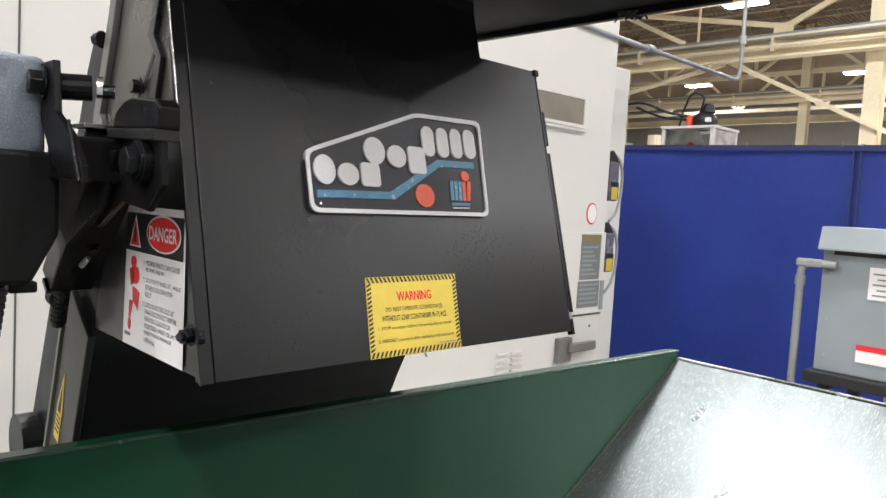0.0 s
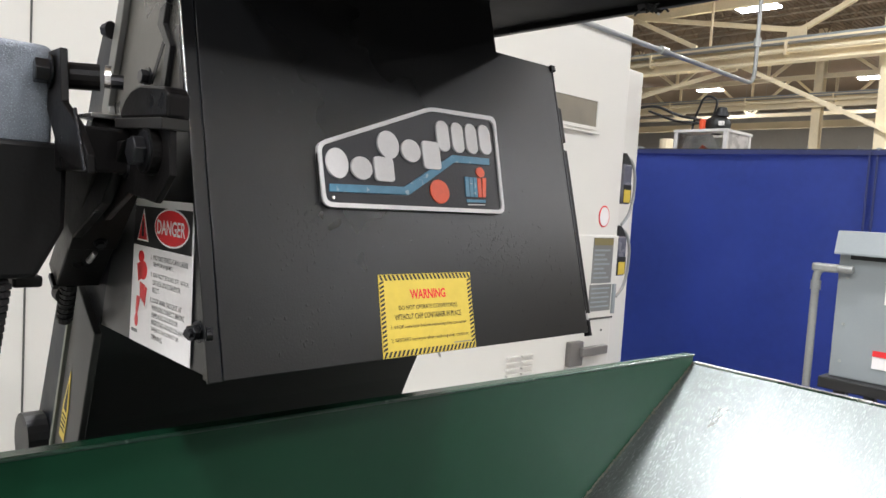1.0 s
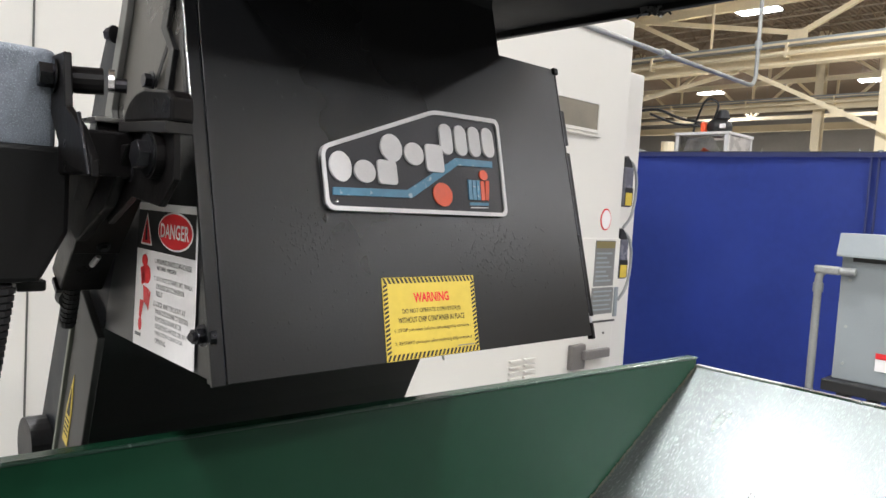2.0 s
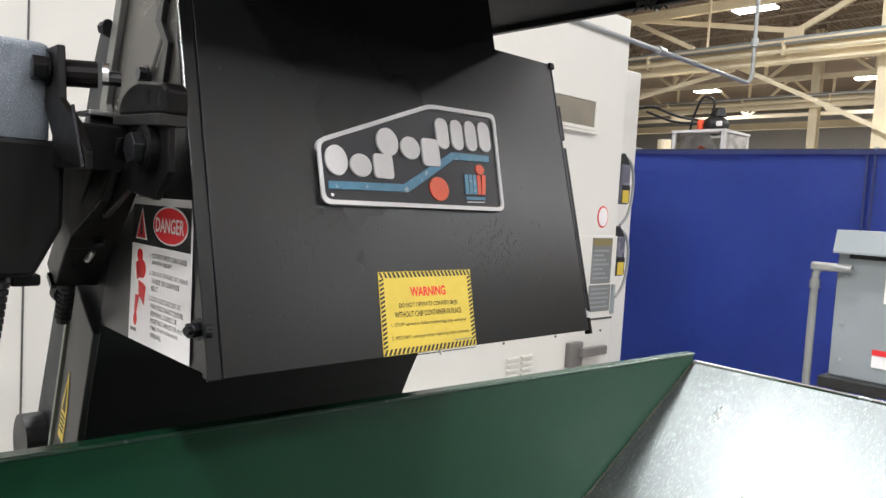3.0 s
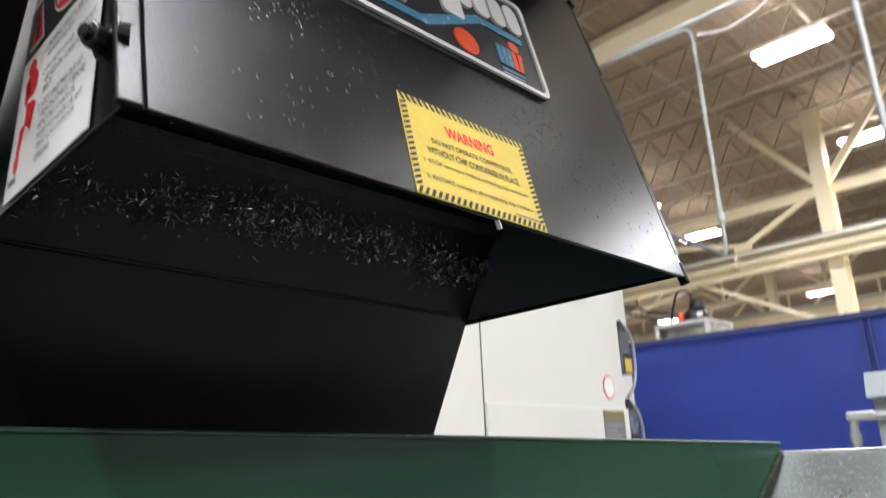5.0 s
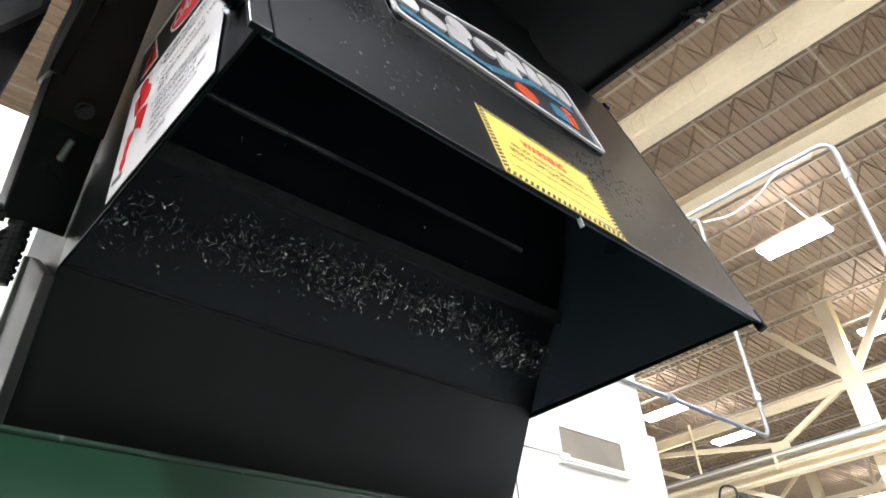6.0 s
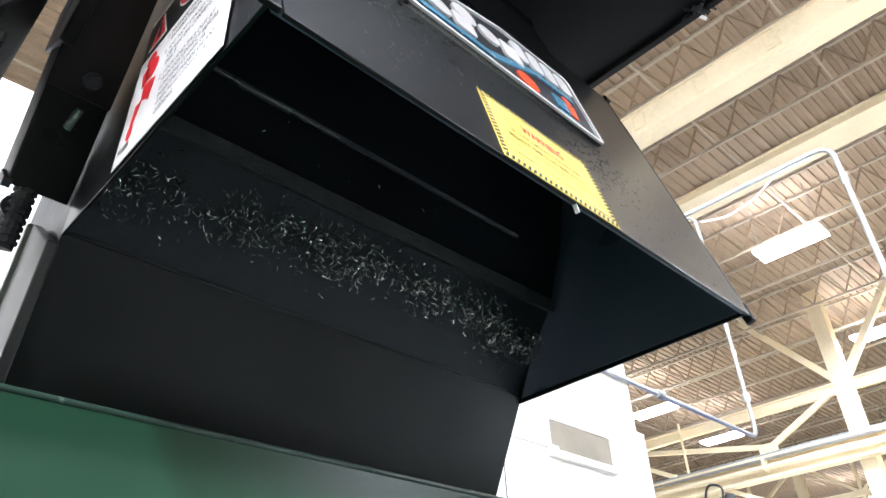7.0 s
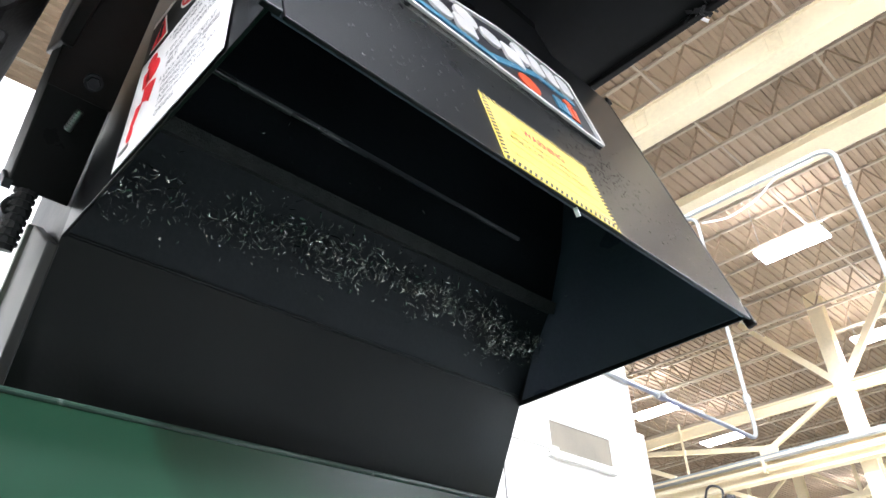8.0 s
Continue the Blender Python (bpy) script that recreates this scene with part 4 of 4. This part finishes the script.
for i, text in enumerate(LINES):
    head_line = text[0] in "123"
    if i in (2, 5):
        z -= 0.0035
    words(text, 0.0040 * len(text), 0.0056, DM2 @ Matrix.Translation((0.062 if head_line else 0.069, z, 0)), INK, dl, bold=0.0)
    z -= 0.0084
for o in (disc(0.033, 0.104, 0.010, 0.007), disc(0.041, 0.088, 0.014, 0.011), [(0.018, 0.094), (0.032, 0.098), (0.036, 0.078), (0.024, 0.074)], [(0.030, 0.074), (0.050, 0.071), (0.046, 0.050), (0.032, 0.056)],
          [(0.020, 0.056), (0.034, 0.056), (0.024, 0.034), (0.017, 0.036)], [(0.044, 0.052), (0.052, 0.070), (0.057, 0.068), (0.050, 0.046)], disc(0.021, 0.027, 0.006, 0.008)):
    o = [(0.004 + x * 0.84, y) for x, y in o]
    part("red_mark", prism(o, 0.0003, DM @ Matrix.Translation((0, 0, 0.0009))), RED_INK, dl, "plain red mark")
part("fine_print", prism([(0.008, 0.012), (0.026, 0.012), (0.026, 0.016), (0.008, 0.016)], 0.0002, DM2), GREY_INK, dl)

# ---- side hardware: take-up arm, bolts, bracket, frame rail
UP = Vector((0, -0.33, 0.944)).normalized()
BACK = Vector((0, 0.944, 0.33))
LOW = Vector((0.0, 0.318, 1.30))


def slope(a, b, x=0.0):
    """A point on the channel: a across (backwards), b along (upwards)."""
    p = LOW + BACK * a + UP * b
    return Vector((p.x + x, p.y, p.z))


SLOPE = Matrix(((0, 0, -1, LOW.x), (BACK.y, UP.y, 0, LOW.y), (BACK.z, UP.z, 0, LOW.z), (0, 0, 0, 1)))
# take-up arm: a square tube that slopes down from the pivot, seen on its under-front face
ARM_N = Vector((0, 0.6, 0.8))


def on_arm(t, x, out=0.0):
    """A point on the arm's under-front face, from its low end (t = 0) to the pivot (1)."""
    return Vector((x - 0.024 * t, 0.36 - 0.245 * t, 1.30 + 0.184 * t)) - ARM_N * out


def arm_slab(t0, t1, x0, x1, out, depth, bevel=0.0):
    lo, hi = on_arm(t0, 0, out), on_arm(t1, 0, out)
    outline = [(p.y, p.z) for p in (lo, hi, hi + ARM_N * depth, lo + ARM_N * depth)]
    lean = Matrix(((1, 0, -0.13, 0.169), (0, 1, 0, 0), (0, 0, 1, 0), (0, 0, 0, 1)))
    return prism(outline, x1 - x0, lean @ Matrix.Translation((x0, 0, 0)) @ SIDE, bevel=bevel)


part("takeup_arm", arm_slab(0.0, 0.98, -0.050, 0.004, 0.0, 0.036, 0.002), BLACK_BRACKET, conv)
part("takeup_cover", arm_slab(0.33, 0.97, -0.0515, 0.004, 0.0045, 0.004, 0.001), ARM_COVER, conv, "dull brown-black cover plate")
bolt_at(conv, on_arm(0.39, -0.018, 0.0046), -ARM_N, 0.006, 0.004)
stud = part("stud", rod(on_arm(0.225, -0.022, 0.002), on_arm(0.295, -0.018, 0.002), 0.0032, 10), STEEL, conv, "bright threaded stud")
for k in range(6):
    part("thread", rod(on_arm(0.232 + 0.010 * k, -0.022 + 0.0006 * k, 0.002), on_arm(0.236 + 0.010 * k, -0.022 + 0.0006 * k, 0.002), 0.0039, 10), STEEL, stud)
part("arm_web", prism([(0.08, 1.485), (0.14, 1.42), (0.24, 1.375), (0.30, 1.41), (0.29, 1.455), (0.2, 1.485)], 0.012, Matrix.Translation((-0.066, 0, 0)) @ SIDE, bevel=0.002), BLACK_BRACKET, conv)
part("arm_foot", arm_slab(-0.012, 0.02, -0.054, -0.046, 0.001, 0.02, 0.001), BOLT, conv)
part("edge_angle", prism([(0.300, 1.50), (0.345, 1.50), (0.343, 1.54), (0.295, 1.663), (0.283, 1.70), (0.262, 1.70), (0.275, 1.655), (0.318, 1.54)], 0.008, Matrix.Translation((-0.005, 0, 0)) @ SIDE, bevel=0.001),
     shade("pale_worn_angle", (0.14, 0.14, 0.13), 0.35, metal=0.3), conv)
bolt_at(conv, (-0.003, 0.320, 1.636), (-0.5, 0.85, 0), 0.0085, 0.010)
part("slot", prism([(0.150, 1.605), (0.156, 1.608), (0.192, 1.562), (0.186, 1.558)], 0.001, Matrix.Translation((-0.0004, 0, 0)) @ SIDE), INK, conv, "dark slot in the side plate")
bolt_at(conv, (-0.002, 0.193, 1.566), (-1, 0, 0), 0.0085, 0.008)
for y in (0.105, 0.083):
    bolt_at(conv, (-0.006, y, 1.532), (-1, -0.3, 0), 0.0075, 0.008)
part("bright_washer", rod((-0.004, 0.085, 1.535), (-0.007, 0.084, 1.535), 0.006, 14), STEEL, conv)
bolt_at(conv, (-0.004, 0.026, 1.297), (-1, -0.3, 0), 0.0085, 0.011, shank=0.006)
part("hinge_stub", rod((-0.004, 0.012, 1.297), (0.002, 0.010, 1.297), 0.007, 12), BOLT, conv)
part("side_rib", prism([(0.160, 1.70), (0.152, 1.66), (0.168, 1.622), (0.142, 1.595), (0.155, 1.54), (0.143, 1.54), (0.128, 1.595), (0.150, 1.622), (0.125, 1.70)], 0.006, Matrix.Translation((-0.004, 0, 0)) @ SIDE, bevel=0.001), BLACK, conv)
part("corner_strip", prism([(0.090, 1.54), (0.098, 1.54), (0.118, 1.615), (0.109, 1.615)], 0.004, Matrix.Translation((-0.003, 0, 0)) @ SIDE), BLACK, conv)
# lower frame rail
part("frame_rail", prism([(-0.055, -1.2), (0.04, -1.2), (0.04, -0.03), (-0.055, -0.06)], 0.010, SLOPE @ Matrix.Translation((0.045, 0.0, 0.0)), bevel=0.002), shade("grey_worn_rail", (0.026, 0.026, 0.025), 0.36, metal=0.35, vary=0.25, grain=120, stretch=(1, 1, 0.1)), conv)
part("rail_edge", prism([(0.042, -1.2), (0.050, -1.2), (0.050, -0.03), (0.042, -0.03)], 0.014, SLOPE @ Matrix.Translation((0.045, 0.0, 0.0)), bevel=0.001), shade("rail_edge_grey", (0.16, 0.17, 0.14), 0.4), conv, "paler rail edge")
screw = part("takeup_screw", rod(slope(0.046, 0.0, -0.032), slope(0.046, -0.07, -0.032), 0.0085, 12), RUBBER, conv, "black threaded take-up screw")
for k in range(8):
    part("thread", rod(slope(0.046, -0.012 - 0.007 * k, -0.032), slope(0.046, -0.0155 - 0.007 * k, -0.032), 0.0105, 12), RUBBER, screw)
for b in (0.045, -0.03):
    part("clamp_knob", rod(slope(0.046, b, -0.034), slope(0.066, b - 0.004, -0.034), 0.013, 14), RUBBER, conv)
arr = part("arrow_label", prism([(0.043, -0.27), (0.066, -0.27), (0.066, -0.215), (0.0545, -0.155), (0.043, -0.215)], 0.0006, SLOPE @ Matrix.Translation((0.0, 0.0, 0.0105))), YELLOW, conv, "yellow arrow-shaped warning sticker")
part("mark", prism([(0.048, -0.222), (0.061, -0.222), (0.0545, -0.175)], 0.0003, SLOPE @ Matrix.Translation((0.0, 0.0, 0.0113))), INK, arr)
for k in range(4):
    part("text_bar", prism([(0.046, -0.232 - 0.008 * k), (0.063, -0.232 - 0.008 * k), (0.063, -0.229 - 0.008 * k), (0.046, -0.229 - 0.008 * k)], 0.0003, SLOPE @ Matrix.Translation((0.0, 0.0, 0.0113))), INK, arr)
part("end_cap", rod((-0.03, 0.60, 1.02), (0.0, 0.60, 1.02), 0.045, 24), RUBBER, conv, "round black cap")

# pivot bracket of the drive arm
part("arm_plate", prism([(0.19, 1.508), (0.0, 1.500), (-0.004, 1.452), (0.028, 1.425), (0.10, 1.432), (0.17, 1.40), (0.205, 1.44)], 0.007, Matrix.Translation((-0.053, 0, 0)) @ SIDE, bevel=0.0015), BLACK_BRACKET, conv)
part("arm_boss", rod((-0.062, 0.037, 1.474), (-0.052, 0.037, 1.474), 0.0225, 28), BLACK_BRACKET, conv)
bolt_at(conv, (-0.062, 0.037, 1.474), (-1, 0, 0), 0.0145, 0.011)
part("hump", prism([(0.118, 1.509), (0.115, 1.519), (0.105, 1.529), (0.088, 1.536), (0.064, 1.540), (0.004, 1.534), (-0.005, 1.527), (-0.006, 1.505)], 0.022, Matrix.Translation((-0.058, 0, 0)) @ SIDE, bevel=0.003), BLACK_BRACKET, conv)
# light on the hump's underside, painted as a paler band
part("hump_band", prism([(0.120, 1.499), (0.120, 1.509), (-0.004, 1.505), (-0.004, 1.494)], 0.026, Matrix.Translation((-0.062, 0, 0)) @ SIDE, bevel=0.001), shade("lit_band", (0.018, 0.017, 0.016), 0.4, metal=0.2), conv)
# bright steel here paints the white highlight on the ledge top
part("ledge", block(-0.082, 0.130, 1.508, -0.050, 0.175, 1.513, 0.001), STEEL, conv, "ledge, its white highlight put in as bright steel")
bolt_at(conv, (-0.053, 0.108, 1.457), (-1, 0, 0), 0.007, 0.005)
part("fork", prism([(0.160, 1.578), (0.208, 1.578), (0.216, 1.53), (0.160, 1.472), (0.125, 1.458), (0.060, 1.450), (0.062, 1.467), (0.100, 1.498), (0.150, 1.522)], 0.008, Matrix.Translation((-0.105, 0, 0)) @ SIDE, bevel=0.0015), BLACK_BRACKET, conv)
part("fork_web", block(-0.098, 0.10, 1.452, -0.050, 0.20, 1.497, 0.003), BLACK_BRACKET, conv)
part("fork_rod", rod((-0.098, 0.188, 1.553), (-0.060, 0.177, 1.555), 0.0145, 16), BLACK_BRACKET, conv)
part("rod_cap", rod((-0.055, 0.177, 1.557), (-0.049, 0.175, 1.557), 0.0125, 16), STEEL, conv)
bolt_at(conv, (-0.105, 0.190, 1.555), (-1, 0.1, 0), 0.0135, 0.014)
part("rod_end", rod((-0.049, 0.175, 1.553), (-0.037, 0.171, 1.553), 0.008, 12), BOLT, conv)
part("chain", tube([(-0.1065, 0.098 - 0.0024 * k + 0.0008 * (k % 2), 1.512 - 0.0040 * k) for k in range(16)], 0.0018, 6), BOLT, conv)

# ---------------------------------------------------------------- gear motor beside the head
mot = thing("gear_motor", "blue-grey and black gear motor beside the conveyor", "motor", pose(-0.001, 0, 0.003))
part("housing", block(-0.46, 0.20, 1.470, -0.097, 0.42, 1.582, 0.011, seg=3), MOTOR, mot, "blue-grey hammered paint housing", smooth=True)
part("gearcase", prism([(-0.46, 1.33), (-0.112, 1.33), (-0.084, 1.385), (-0.084, 1.478), (-0.46, 1.478)], 0.24, Matrix.Translation((0, 0.435, 0)) @ pose(0, 0, 0, 90, 0, 0), bevel=0.006), MOTOR_DARK, mot)
for k in range(3):
    part("foot", block(-0.13 - 0.09 * k, 0.215, 1.318, -0.10 - 0.09 * k, 0.40, 1.331, 0.003), MOTOR_DARK, mot)
flex = bmesh.new()
for k in range(26):
    p = Vector((-0.150 - 0.0006 * k, 0.205 + 0.002 * k, 1.325 - 0.008 * k))
    rod(p, p - Vector((0, 0, 0.0055)), 0.017, 14, flex)
rod((-0.150, 0.207, 1.33), (-0.166, 0.257, 1.117), 0.0145, 12, flex)
part("flexible_conduit", flex, RUBBER, mot, "black ribbed flexible conduit")
